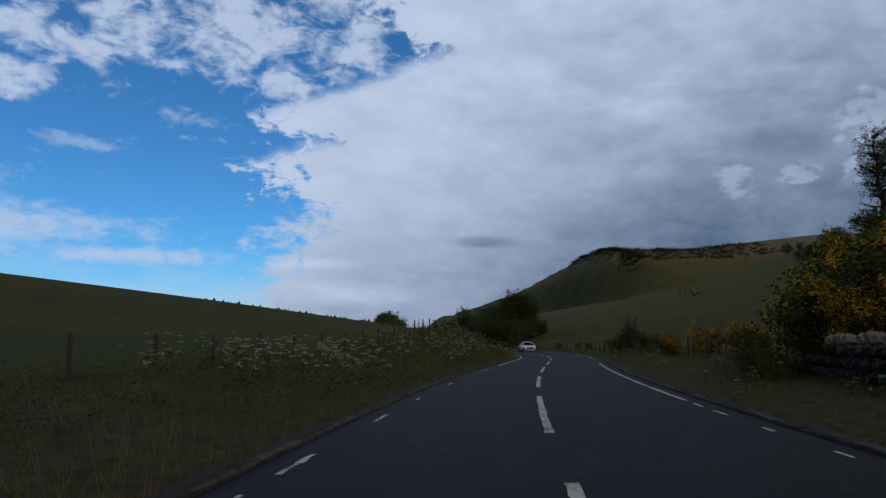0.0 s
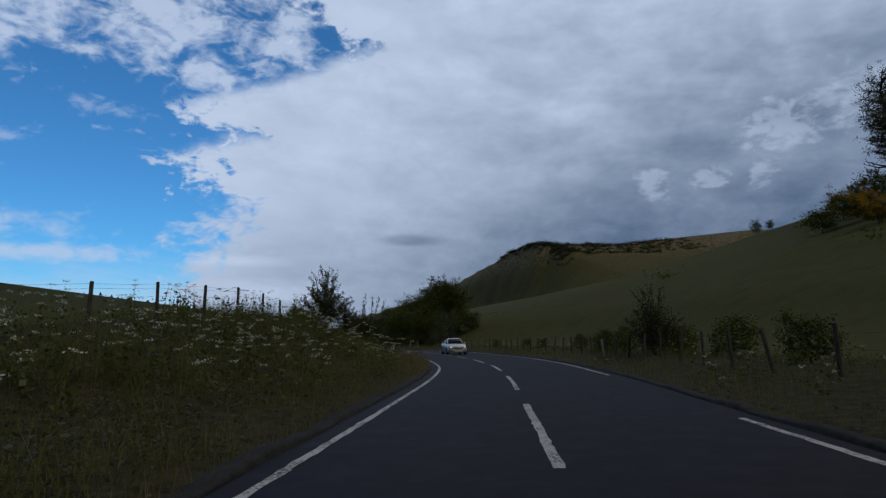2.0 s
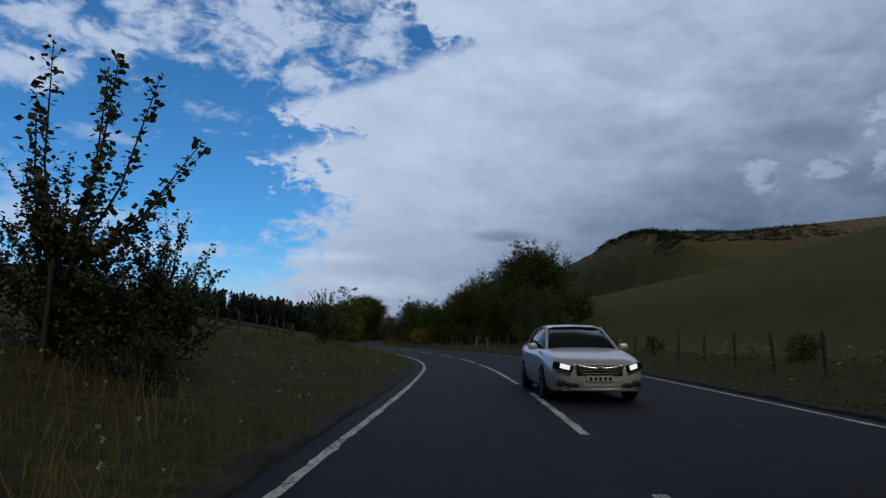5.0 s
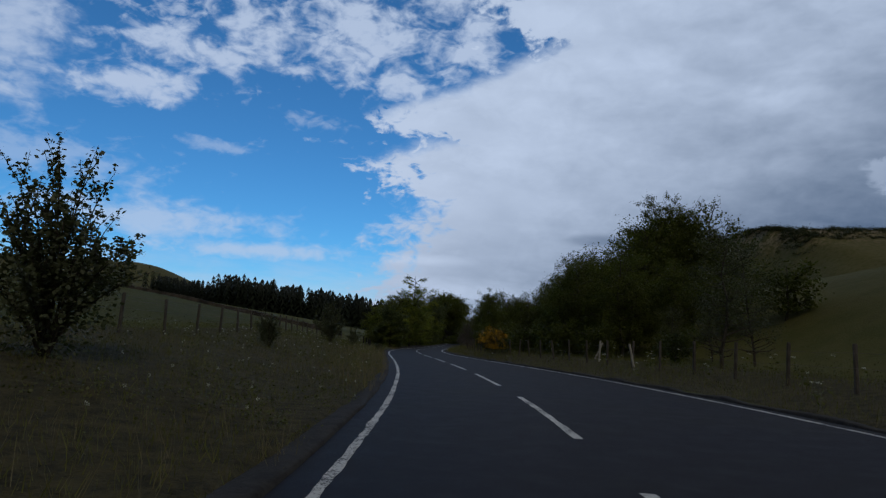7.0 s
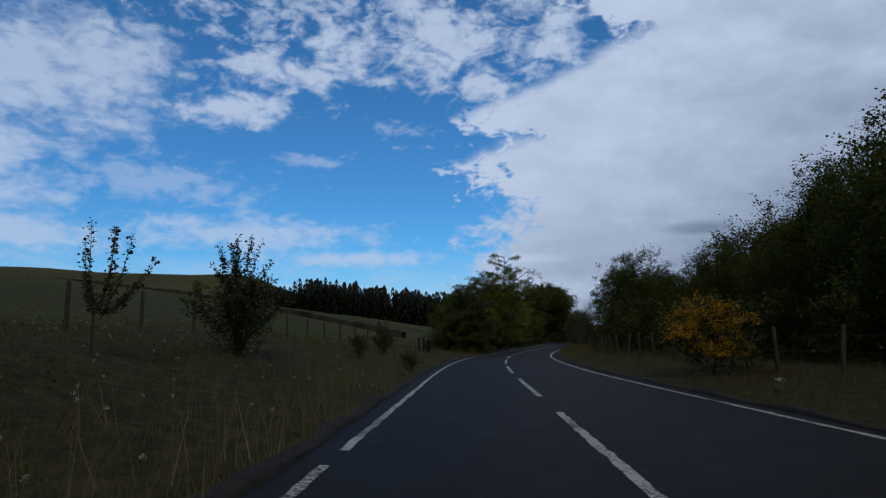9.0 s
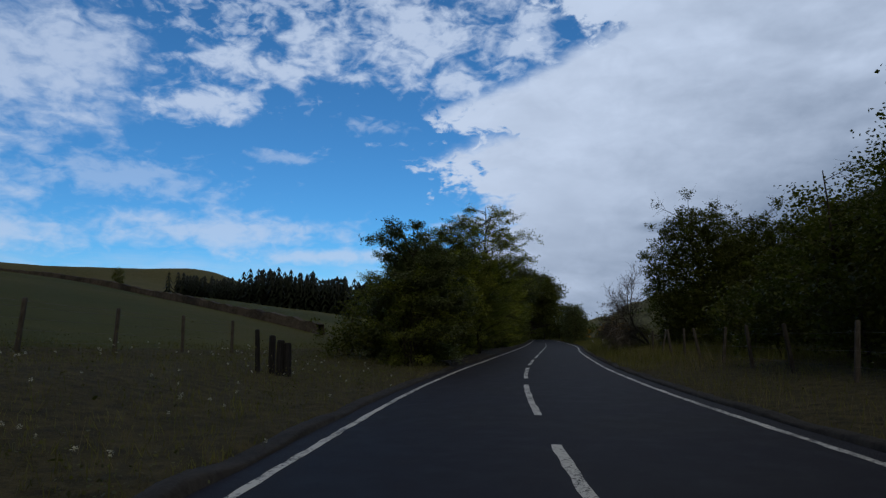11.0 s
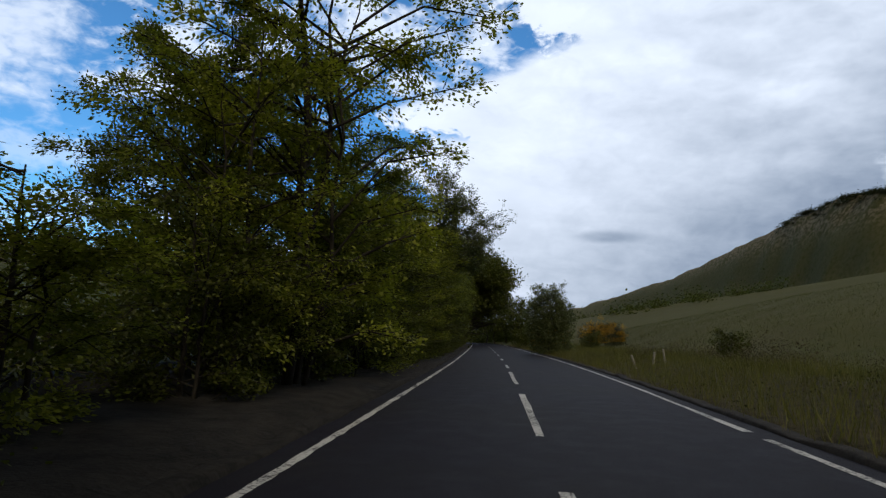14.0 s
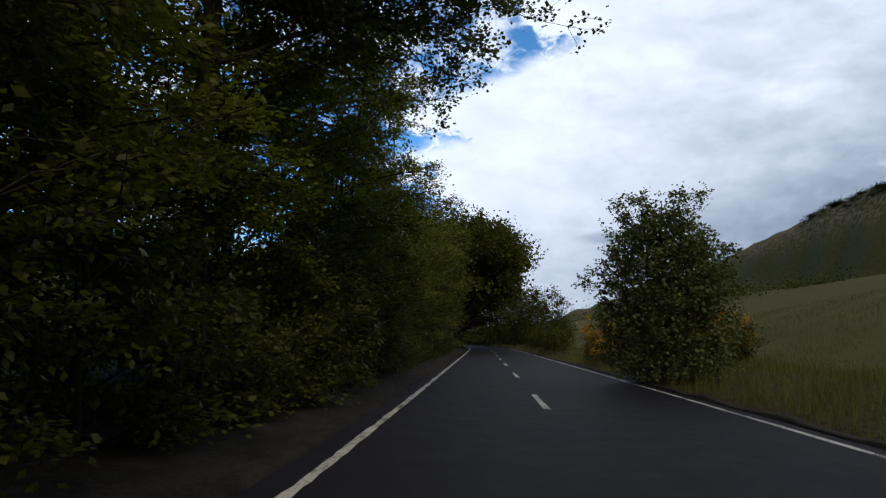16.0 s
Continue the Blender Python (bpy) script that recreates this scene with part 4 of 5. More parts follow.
# thorn bushes along the right-hand fence and in front of the thicket
rng = np.random.default_rng(15)
r2 = []
for y0, off, s in ((20, 9.5, 1.2), (24, 11, 1.3), (33, 10.5, 0.9), (47, 8.5, 0.8), (54, 9.2, 0.8), (60, 9.4, 0.8), (65, 8.2, 0.75), (69, 8.4, 0.7), (73, 9.4, 0.7), (78, 9.4, 0.6), (90, 9.6, 0.5), (97, 10.0, 0.5), (112, 11, 0.5), (140, 11, 0.9), (148, 10, 1.1),
                   (153, 9.5, 1.3), (158, 10.2, 1.5), (163, 9.0, 1.4), (168, 8.6, 1.5), (173, 8.4, 1.5), (178, 8.2, 1.5), (184, 8.3, 1.4), (190, 8.5, 1.4), (196, 9.5, 1.4), (201, 11, 1.5), (206, 10.5, 1.2), (222, 11, 0.9),
                   (228, 12.5, 0.9), (246, 12, 0.8), (272, 9, 0.9), (158, 15, 2.2), (163, 17, 2.4), (169, 20, 2.5), (175, 23, 2.6), (181, 26, 2.6), (187, 24, 2.5), (193, 20, 2.3), (150, 22, 2.0), (154, 20, 2.2), (160, 24, 2.4), (300, 5.2, 1.2), (307, 5.6, 1.4), (316, 6.0, 1.5), (326, 6.0, 1.6)):
    r2.append((float(side_x(y0, off)), y0, rng.uniform(0, 360), s * rng.uniform(0.9, 1.1)))
plant(SCRUB[1], r2)

# ---- gorse, dead tree, far conifers ----


def make_gorse(seed, h=2.3, w=1.5):
    rng = np.random.default_rng(seed)
    ob = thing("gorse_bush", Matrix.Identity(4), "gorse bush in full yellow bloom on the verge", "shrub", "gorse bushes")
    segs, tips = grow(rng, (0, 0, -0.2), (0, 0, h * 0.8), w, 22, 0.05)
    v, f = limb_mesh(segs, 5)
    attach("stem", mesh_of("stem", v, f, BARK, True), ob, "brown woody stems")
    p = crown_points(rng, 7500, tips, (0, 0, h * 0.48), (w, w, h * 0.5), 56, 0.18)
    v, f = leaves_at(rng, p, 0.068)
    attach("foliage", mesh_of("foliage", v, f, GORSE_LEAF), ob, "dark green spiny foliage")
    p = crown_points(rng, 9500, tips, (0, 0, h * 0.52), (w * 1.02, w * 1.02, h * 0.5), 50, 0.17)
    p = p[(p[:, 2] > h * 0.25)]
    v, f = leaves_at(rng, p, 0.056)
    attach("bloom", mesh_of("bloom", v, f, GORSE_BLOOM), ob, "yellow flowers")
    return ob


GORSE = [make_gorse(81), make_gorse(82)]
plant(GORSE[0], [(3.9, 156.5, 0, 0.95), (13.5, 37.5, 50, 0.62), (12.9, 18.8, 120, 1.85), (-9.0, 279.5, 0, 1.25), (16.2, 33.6, 10, 0.85), (62, 96, 0, 1.6)])
plant(GORSE[1], [(14.9, 35.6, 20, 0.8), (10.9, 15.6, 0, 1.2), (13.4, 21.0, 200, 1.5), (-7.0, 286, 90, 1.4), (-14.6, 277, 40, 1.0), (-13.2, 279, 10, 1.1), (19.0, 61.5, 30, 0.9), (58, 90, 10, 1.3), (69, 108, 70, 1.8)])
plant(SCRUB[0], [(9.0, 17.6, 0, 0.55), (9.3, 19.0, 80, 0.6), (8.4, 16.2, 140, 0.42)])
plant(SCRUB[1], [(11.2, 17.8, 0, 1.3), (12.6, 17.5, 70, 2.2), (14.6, 23.5, 20, 1.7), (66, 102, 0, 2.0), (60, 101, 60, 1.7), (71, 100, 20, 2.2), (64, 91, 90, 1.6), (78, 112, 0, 2.4)])

dead = thing("dead_tree", pose(-3.9, 211.0, rest(-3.9, 211.0) - 0.1, 0, -10, 15), "leafless dead tree leaning over the verge", "tree")
rng = np.random.default_rng(91)
segs = []
for way, size in (((-0.25, 0, 1.0), 2.9), ((0.55, 0.1, 0.9), 2.6), ((-0.9, 0.2, 0.75), 2.2), ((-0.55, -0.3, 0.95), 2.7), ((-0.75, 0.4, 0.6), 1.9), ((0.9, -0.2, 0.5), 2.2)):
    fork(rng, segs, np.array([0.0, 0.0, -0.1]), np.array(way) / np.linalg.norm(way), size, 0.10, 4)
big = [q for q in segs if q[2] > 0.02]
fine = [q for q in segs if q[2] <= 0.02]
v, f = limb_mesh(big, 7)
attach("trunk", mesh_of("trunk", v, f, DEAD, True), dead, "bare grey trunk and limbs")
v, f = limb_mesh(fine, 3)
attach("twig_tangle", mesh_of("twig_tangle", v, f, DEAD), dead, "tangle of bare grey twigs")


def conifer_rows(rng, rows):
    """Layered spruces at rows of x, y, height; each tier is a ring of drooping blades."""
    vs, fs, n = [], [], 0
    for x, y, h in rows:
        z0 = rest(x, y)
        for k in range(7):
            zt, zb = h * (1 - k / 7.5), h * (1 - (k + 1.6) / 7.5)
            r = 0.08 * h + 0.040 * h * (k + 0.6)
            m = 7
            a = rng.uniform(0, 6.28) + np.arange(m) * 6.283 / m
            rr = r * rng.uniform(0.7, 1.25, m)
            tip = np.stack([x + np.cos(a) * rr, y + np.sin(a) * rr, np.full(m, z0 + max(zb, 0.2)) + rng.uniform(-0.03, 0.03, m) * h], 1)
            b1 = np.stack([x + np.cos(a - 0.5) * rr * 0.35, y + np.sin(a - 0.5) * rr * 0.35, np.full(m, z0 + zt * 0.7 + zb * 0.3)], 1)
            b2 = np.stack([x + np.cos(a + 0.5) * rr * 0.35, y + np.sin(a + 0.5) * rr * 0.35, np.full(m, z0 + zt * 0.7 + zb * 0.3)], 1)
            top = np.tile([[x, y, z0 + zt]], (m, 1))
            vs.append(np.stack([top, b1, tip, b2], 1).reshape(-1, 3))
            fs.append(n + np.arange(4 * m).reshape(m, 4))
            n += 4 * m
    return np.concatenate(vs), np.concatenate(fs)


rng = np.random.default_rng(101)
wood = []
for row in range(9):
    x = -200.0
    while x < -42:
        if not (-115.5 < x + row * 1.5 < -112.5):
            wood.append((x + rng.normal(0, 0.6), 398 + row * 4 + rng.normal(0, 1.2), rng.uniform(12, 18) * (0.7 if x < -165 else 1.0)))
        x += rng.uniform(1.7, 2.7)
v, f = conifer_rows(rng, wood)
tagged(new("spruce_plantation", mesh_of("spruce_plantation", v, f, NEEDLE)), "dark block of spruce plantation on the skyline", "forest", kind="stuff")

# scrub and rock on the crag, far hedges and copses
rng = np.random.default_rng(111)


def scrub_patch(name, label, rows, mat, leaf, per, category):
    """Many far bushes in one mesh: rows of x, y, size."""
    pts = []
    for x, y, s in rows:
        p = rng.normal(size=(per, 3)) * np.array([0.55, 0.55, 0.36]) * s
        p[:, 2] = np.abs(p[:, 2])
        pts.append(p + np.array([x, y, rest(x, y) - 0.1]))
    v, f = leaves_at(rng, np.concatenate(pts), leaf)
    return tagged(new(name, mesh_of(name, v, f, mat)), label, category, kind="stuff")


rows = []
for k in range(460):
    x = rng.uniform(166, 310)
    y = rng.uniform(548, 622) + 0.05 * (x - 170)
    if k % 3 == 0:
        y = rng.uniform(560, 650)
        x = rng.uniform(164, 176) - 0.15 * (y - 635)
    rows.append((x, y, rng.uniform(1.5, 4.0)))
for k in range(110):
    y = rng.uniform(640, 740)
    rows.append((166 - 0.13 * (y - 648) + rng.normal(0, 2.5), y, rng.uniform(1.6, 3.4)))
scrub_patch("crag_scrub", "dark heather and scrub over the rocky crag", rows, GORSE_LEAF, 0.75, 80, "scrub")
rows = [(rng.uniform(140, 230) + 0.1 * k, 300 + k * 0.5 + rng.normal(0, 8), rng.uniform(2.0, 4.0)) for k in range(5)]
rows += [(rng.uniform(40, 110), rng.uniform(60, 130), rng.uniform(1.0, 2.4)) for k in range(16)]
scrub_patch("hillside_scrub", "scattered dark scrub on the grassy hillside", rows, LEAF, 0.35, 150, "scrub")
rows = [(-20 - 0.55 * k + rng.normal(0, 1.5), 385 + rng.normal(0, 5) + 0.3 * k, rng.uniform(3, 6)) for k in range(60)]
rows += [(rng.uniform(-20, 60), rng.uniform(400, 560), rng.uniform(3, 7)) for k in range(40)]
scrub_patch("far_hedge", "far hedgerow trees at the foot of the hill", rows, LEAF, 0.7, 170, "hedge")


def dyke(name, label, pts, mat, h=1.0, w=0.6):
    """A low rubble wall along a line over the fields."""
    p = np.array(pts, float)
    t = np.linspace(0, 1, 120)
    x, y = np.interp(t, np.linspace(0, 1, len(p)), p[:, 0]), np.interp(t, np.linspace(0, 1, len(p)), p[:, 1])
    z = height(x, y)
    top = z + h * (1 + 0.12 * np.sin(t * 300) + 0.1 * np.sin(t * 791))
    gx, gyy = np.gradient(x), np.gradient(y)
    ln = np.hypot(gx, gyy)
    ox, oy = -gyy / ln * w / 2, gx / ln * w / 2
    xs = np.stack([x - ox, x - ox * 0.7, x + ox * 0.7, x + ox], 1)
    ys = np.stack([y - oy, y - oy * 0.7, y + oy * 0.7, y + oy], 1)
    zs = np.stack([z - 0.2, top, top, z - 0.2], 1)
    return tagged(new(name, grid_mesh(name, xs, ys, zs, mat, False)), label, "wall", kind="structure")


dyke("field_wall", "dark drystone dyke across the sloping field", [(-27, 208), (-60, 228), (-100, 247), (-160, 268), (-260, 290)], ROCK, 0.75, 0.7)

# ---- kerbs ----


def kerb(name, sign, y0, y1, label, mat=None, category="kerb"):
    y = np.arange(y0, y1, 1.0)
    w = (np.interp(y, YS, LEFT_W) if sign < 0 else np.interp(y, YS, RIGHT_W))
    n = 0.022 * np.sin(y * 1.7) + 0.02 * np.sin(y * 4.3 + 1) + 0.012 * np.sin(y * 2.9 + 2)
    offs = [w + 0.36, w + 0.38 + n, w + 0.42 + n, w + 0.54 + n, w + 0.95]
    zs = [np.full(len(y), -0.08), 0.012 + n * 0.6, 0.030 + n * 0.8, 0.035 + n, np.full(len(y), -0.05)]
    xs = np.stack([side_x(y, sign * o) for o in offs], 1)
    ob = new(name, grid_mesh(name, xs, np.tile(y[:, None], (1, 5)), np.stack(zs, 1), mat or KERB))
    return tagged(ob, label, category, kind="structure")


kerb("kerb_left", -1, -40, 189, "low earth-stained concrete kerb at the verge")
kerb("kerb_right", 1, -40, 420, "low earth-stained concrete kerb at the verge")

# bare earth and leaf litter under the trees, their shade put into the colour
EARTH_SHADED = mat_mottled("leaf_litter", (0.012, 0.0110, 0.0098), (0.040, 0.0355, 0.030), 2.5, 1.0, 0.04)
kerb("verge_edge", -1, 188, 420, "crumbling earth edge of the verge, coloured darker for the trees' shade", EARTH_SHADED, "soil")
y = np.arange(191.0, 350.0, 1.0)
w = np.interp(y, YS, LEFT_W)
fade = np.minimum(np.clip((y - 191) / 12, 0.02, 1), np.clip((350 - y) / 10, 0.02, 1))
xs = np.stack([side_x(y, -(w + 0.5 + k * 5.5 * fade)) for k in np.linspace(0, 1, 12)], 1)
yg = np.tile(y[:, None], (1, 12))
litter = new("leaf_litter", grid_mesh("leaf_litter", xs, yg, height(xs, yg) + 0.10 + 0.03 * wob(xs, yg, 0.9, 2), EARTH_SHADED))
tagged(litter, "earth and leaf litter below the trees, coloured darker for their shade", "soil", kind="structure")

# single kerb stones show where the verge is worn back
KERB_STONE = mat_mottled("kerb_stone", (0.035, 0.032, 0.028), (0.11, 0.10, 0.088), 4.0, 0.9, 0.01)


def kerb_stone_mesh(seed):
    rng = np.random.default_rng(seed)
    bm = bmesh.new()
    bmesh.ops.create_cube(bm, size=1.0)
    bmesh.ops.scale(bm, vec=(0.13, 0.86, 0.16), verts=bm.verts)
    bmesh.ops.bevel(bm, geom=list(bm.edges), offset=0.02, segments=1, affect="EDGES")
    for q in bm.verts:
        q.co += Vector(rng.normal(0, 0.006, 3))
    me = bpy.data.meshes.new("kerb_stone")
    bm.to_mesh(me)
    bm.free()
    me.materials.append(KERB_STONE)
    return me


KSTONES = [kerb_stone_mesh(i) for i in range(4)]
rng = np.random.default_rng(125)
for sign, y0, y1 in ((1, -6, 28), (-1, -6, 34)):
    y, i = float(y0), 0
    while y < y1:
        off = sign * (float(np.interp(y, YS, LEFT_W if sign < 0 else RIGHT_W)) + 0.43)
        slope = float(side_x(y + 0.5, off) - side_x(y - 0.5, off))
        o = attach("kerb_stone", KSTONES[i % 4], bpy.data.objects["kerb_right" if sign > 0 else "kerb_left"])
        o.matrix_basis = pose(float(side_x(y, off)), y, -0.052 + rng.normal(0, 0.006), rng.normal(0, 1), rng.normal(0, 3), -math.degrees(math.atan(slope)) + rng.normal(0, 0.8))
        y += 0.9 + (0.9 if rng.uniform() < 0.12 else 0.0)
        i += 1

# ---- fences ----


def post_mesh(name, h, r, mat, seed):
    rng = np.random.default_rng(seed)
    a = np.arange(8) * 2 * np.pi / 8
    lv = []
    for z, k in ((-0.4, 1.0), (0.0, 1.02), (h * 0.5, 0.97), (h - 0.03, 0.95), (h, 0.8)):
        lv.append(np.stack([np.cos(a) * r * k, np.sin(a) * r * k, np.full(8, z)], 1) + rng.normal(0, r * 0.05, (8, 3)))
    v = np.concatenate(lv + [[[0, 0, h + 0.01]]])
    f = [(8 * j + i, 8 * j + (i + 1) % 8, 8 * j + 8 + (i + 1) % 8, 8 * j + 8 + i) for j in range(4) for i in range(8)]
    f += [(32 + i, 32 + (i + 1) % 8, 40, 40) for i in range(8)]
    bm = bmesh.new()
    vv = [bm.verts.new(p) for p in v]
    for q in f:
        bm.faces.new([vv[i] for i in dict.fromkeys(q)])
    me = bpy.data.meshes.new(name)
    bm.to_mesh(me)
    bm.free()
    me.materials.append(mat)
    return me


WIRE = mat_mottled("rusty_wire", (0.06, 0.05, 0.045), (0.16, 0.14, 0.125), 9, 0.6, 0.002)
POSTS = [post_mesh("post", 1.2, 0.055, POST, i) for i in range(3)]
PALE = [post_mesh("post", 1.15, 0.05, POST_PALE, 10 + i) for i in range(2)]


def fence(label, line, gap, wires, meshes, lean=3.0, seed=0):
    """A post and wire fence along a list of x, y places."""
    rng = np.random.default_rng(seed)
    p = np.array(line)
    s = np.concatenate([[0], np.cumsum(np.hypot(*np.diff(p, axis=0).T))])
    at = np.arange(0, s[-1], gap)
    x, y = np.interp(at, s, p[:, 0]), np.interp(at, s, p[:, 1])
    ob = thing("fence", Matrix.Identity(4), label, "fence")
    tops = []
    for i, (a, b) in enumerate(zip(x, y)):
        z = rest(a, b)
        o = attach("post", meshes[i % len(meshes)], ob)
        o.matrix_basis = pose(a, b, z - 0.02, rng.normal(0, lean), rng.normal(0, lean), rng.uniform(0, 360))
        tops.append((a, b, z))
    tops = np.array(tops)
    for h in wires:
        segs = []
        for a, b in zip(tops[:-1], tops[1:]):
            m = (a + b) / 2 + [0, 0, h - 0.02]
            segs += [(a + [0, 0, h], m, 0.003, 0.003), (m, b + [0, 0, h], 0.003, 0.003)]
        v, f = limb_mesh(segs, 4)
        attach("wire", mesh_of("wire", v, f, WIRE), ob, "thin rusty wire")
    return ob


ys = np.arange(8, 192, 4.0)
fence("dark post and wire fence along the top of the bank", [(float(side_x(y, -10.7)), y) for y in ys], 3.3, (0.25, 0.5, 0.75, 1.0, 1.12), POSTS, 2.5, 1)
ys = np.arange(22, 205, 4.0)
fence("old post and wire fence below the hillside", [(float(side_x(y, np.interp(y, YS, RIGHT_W) + np.interp(y, [20, 30, 45], [7.0, 5.5, 3.2]))), y) for y in ys], 2.6, (0.3, 0.6, 0.95), POSTS, 5, 2)
for x, y, tx, ty in ((11.9, 134.0, 2, -10), (10.9, 140.6, 3, 4), (16.2, 62.0, 5, -8), (14.3, 30.5, 0, 12), (-9.0, 238.2, 0, -18), (-8.4, 239.4, 4, 6), (-7.6, 240.5, 0, -8), (11.0, 146, 0, 25), (10.4, 148, 6, 25)):
    o = thing("fence_post", pose(x, y, rest(x, y) - (0.5 if y > 230 else 0.03), tx, ty, 0), "bleached leaning fence post in the verge", "post", "bleached posts")
    attach("post", PALE[int(x) % 2], o)

# dark strainer posts that end the fence before the trees
POST_DARK = mat_wood("tarred_post", (0.008, 0.008, 0.010), (0.030, 0.029, 0.031))
strainer = thing("fence_end", Matrix.Identity(4), "dark tarred strainer posts at the end of the fence", "fence")
for i, (dx, dy, h, r) in enumerate(((0, 0, 1.1, 0.06), (0.32, 0.12, 1.0, 0.085), (0.62, 0.0, 0.92, 0.10), (0.80, 0.06, 0.88, 0.09))):
    o = attach("post", post_mesh("post", h, r, POST_DARK, 20 + i), strainer)
    o.matrix_basis = pose(-14.3 + dx, 180.4 + dy, rest(-14.3 + dx, 180.4 + dy) - 0.02, 2 - i, i - 1, 30 * i)

# ---- roadside plants ----
GRASS = mat_leaf("grass_blade", (0.052, 0.055, 0.016), (0.205, 0.200, 0.058), 0.4)
PASTURE = mat_leaf("pasture_blade", (0.046, 0.055, 0.012), (0.150, 0.158, 0.034), 0.4)
STRAW = mat_leaf("dry_grass", (0.10, 0.085, 0.042), (0.26, 0.22, 0.12), 0.25)
STEM = mat_leaf("parsley_stem", (0.055, 0.066, 0.016), (0.150, 0.158, 0.038), 0.3)
FLOWER = mat_leaf("white_flower", (0.42, 0.42, 0.36), (0.68, 0.68, 0.62), 0.2)


def blades(rng, x, y, h, w, lean=0.35):
    n = len(x)
    z = height(x, y) - 0.02
    a = rng.uniform(0, 2 * np.pi, n)
    b = rng.uniform(0, 2 * np.pi, n)
    sd = np.stack([np.cos(a), np.sin(a), np.zeros(n)], 1) * w[:, None] / 2
    ln = np.stack([np.cos(b), np.sin(b), np.zeros(n)], 1) * (h * rng.uniform(0.05, lean, n))[:, None]
    p = np.stack([x, y, z], 1)
    up = np.stack([np.zeros(n), np.zeros(n), h], 1)
    v = np.stack([p - sd, p + sd, p + ln + up + sd * 0.25, p + ln + up - sd * 0.25], 1).reshape(-1, 3)
    return v, np.arange(4 * n).reshape(n, 4)


def verge(rng, n, sign, y0, y1, width, inner=1.0, power=1.3):
    y = rng.uniform(y0, y1, n)
    w = np.where(sign < 0, np.interp(y, YS, LEFT_W), np.interp(y, YS, RIGHT_W)) + 0.48
    d = w + width * rng.uniform(0, 1, n) ** power
    return side_x(y, sign * d) , y, d - w


rng = np.random.default_rng(121)
for sign, y0, y1, wd, n, lab in ((-1, 1, 200, 9.5, 170000, "long rough grass on the left verge"), (1, 3, 335, 8.5, 130000, "long rough grass on the right verge")):
    x, y, d = verge(rng, n, sign, y0, y1, wd)
    patch = 0.75 + 0.45 * wob(x, y, 1.7, 3)
    v, f = blades(rng, x, y, rng.uniform(0.08, 0.40, n) * patch * (0.55 + 0.45 * step(d, 0, 1.2)) * np.where((y > 84) & (sign < 0), 0.62, 1.0), rng.uniform(0.006, 0.015, n), 0.75)
    tagged(new("grass", mesh_of("grass", v, f, GRASS)), lab, "grass", kind="stuff")
    m = n // 7
    x, y, d = verge(rng, m, sign, y0, y1, wd, power=2.0)
    keep = wob(x, y, 2.3, 8) > np.where((y > 84) & (sign < 0), 0.22, 0.15)
    x, y = x[keep], y[keep]
    v, f = blades(rng, x, y, rng.uniform(0.20, 0.60, len(x)) * np.where((y > 84) & (sign < 0), 0.7, 1.0), rng.uniform(0.005, 0.010, len(x)), 0.6)
    tagged(new("dry_grass", mesh_of("dry_grass", v, f, STRAW)), "pale dry grass stalks among the verge grass", "grass", kind="stuff")


x, y, d = verge(rng, 30000, 1, 188, 290, 7.5, power=1.0)
v, f = blades(rng, x, y, rng.uniform(0.2, 0.65, len(x)) * (0.8 + 0.5 * wob(x, y, 2.1, 6)), rng.uniform(0.010, 0.022, len(x)), 0.6)
tagged(new("grass", mesh_of("grass", v, f, GRASS)), "tall green grass on the verge below the hill", "grass", kind="stuff")
x, y, d = verge(rng, 3400, -1, 50, 84, 3.0, power=1.9)
x2, y2, d2 = verge(rng, 1500, -1, 120, 160, 2.6, power=1.9)
x, y = np.concatenate([x, x2]), np.concatenate([y, y2])
keep = wob(x, y, 1.9, 4) > -0.1
x3, y3, d3 = verge(rng, 1600, 1, 186, 206, 3.2, power=0.6)
x, y, keep = np.concatenate([x, x3]), np.concatenate([y, y3]), np.concatenate([keep, (wob(x3, y3, 1.3, 4) > 0.2) & (d3 > 1.2)])
x, y = x[keep], y[keep]
v, f = blades(rng, x, y, rng.uniform(0.25, 0.75, len(x)), rng.uniform(0.008, 0.016, len(x)), 0.6)
tagged(new("dry_grass", mesh_of("dry_grass", v, f, STRAW)), "bleached stalks of last year's grass by the kerb", "grass", kind="stuff")


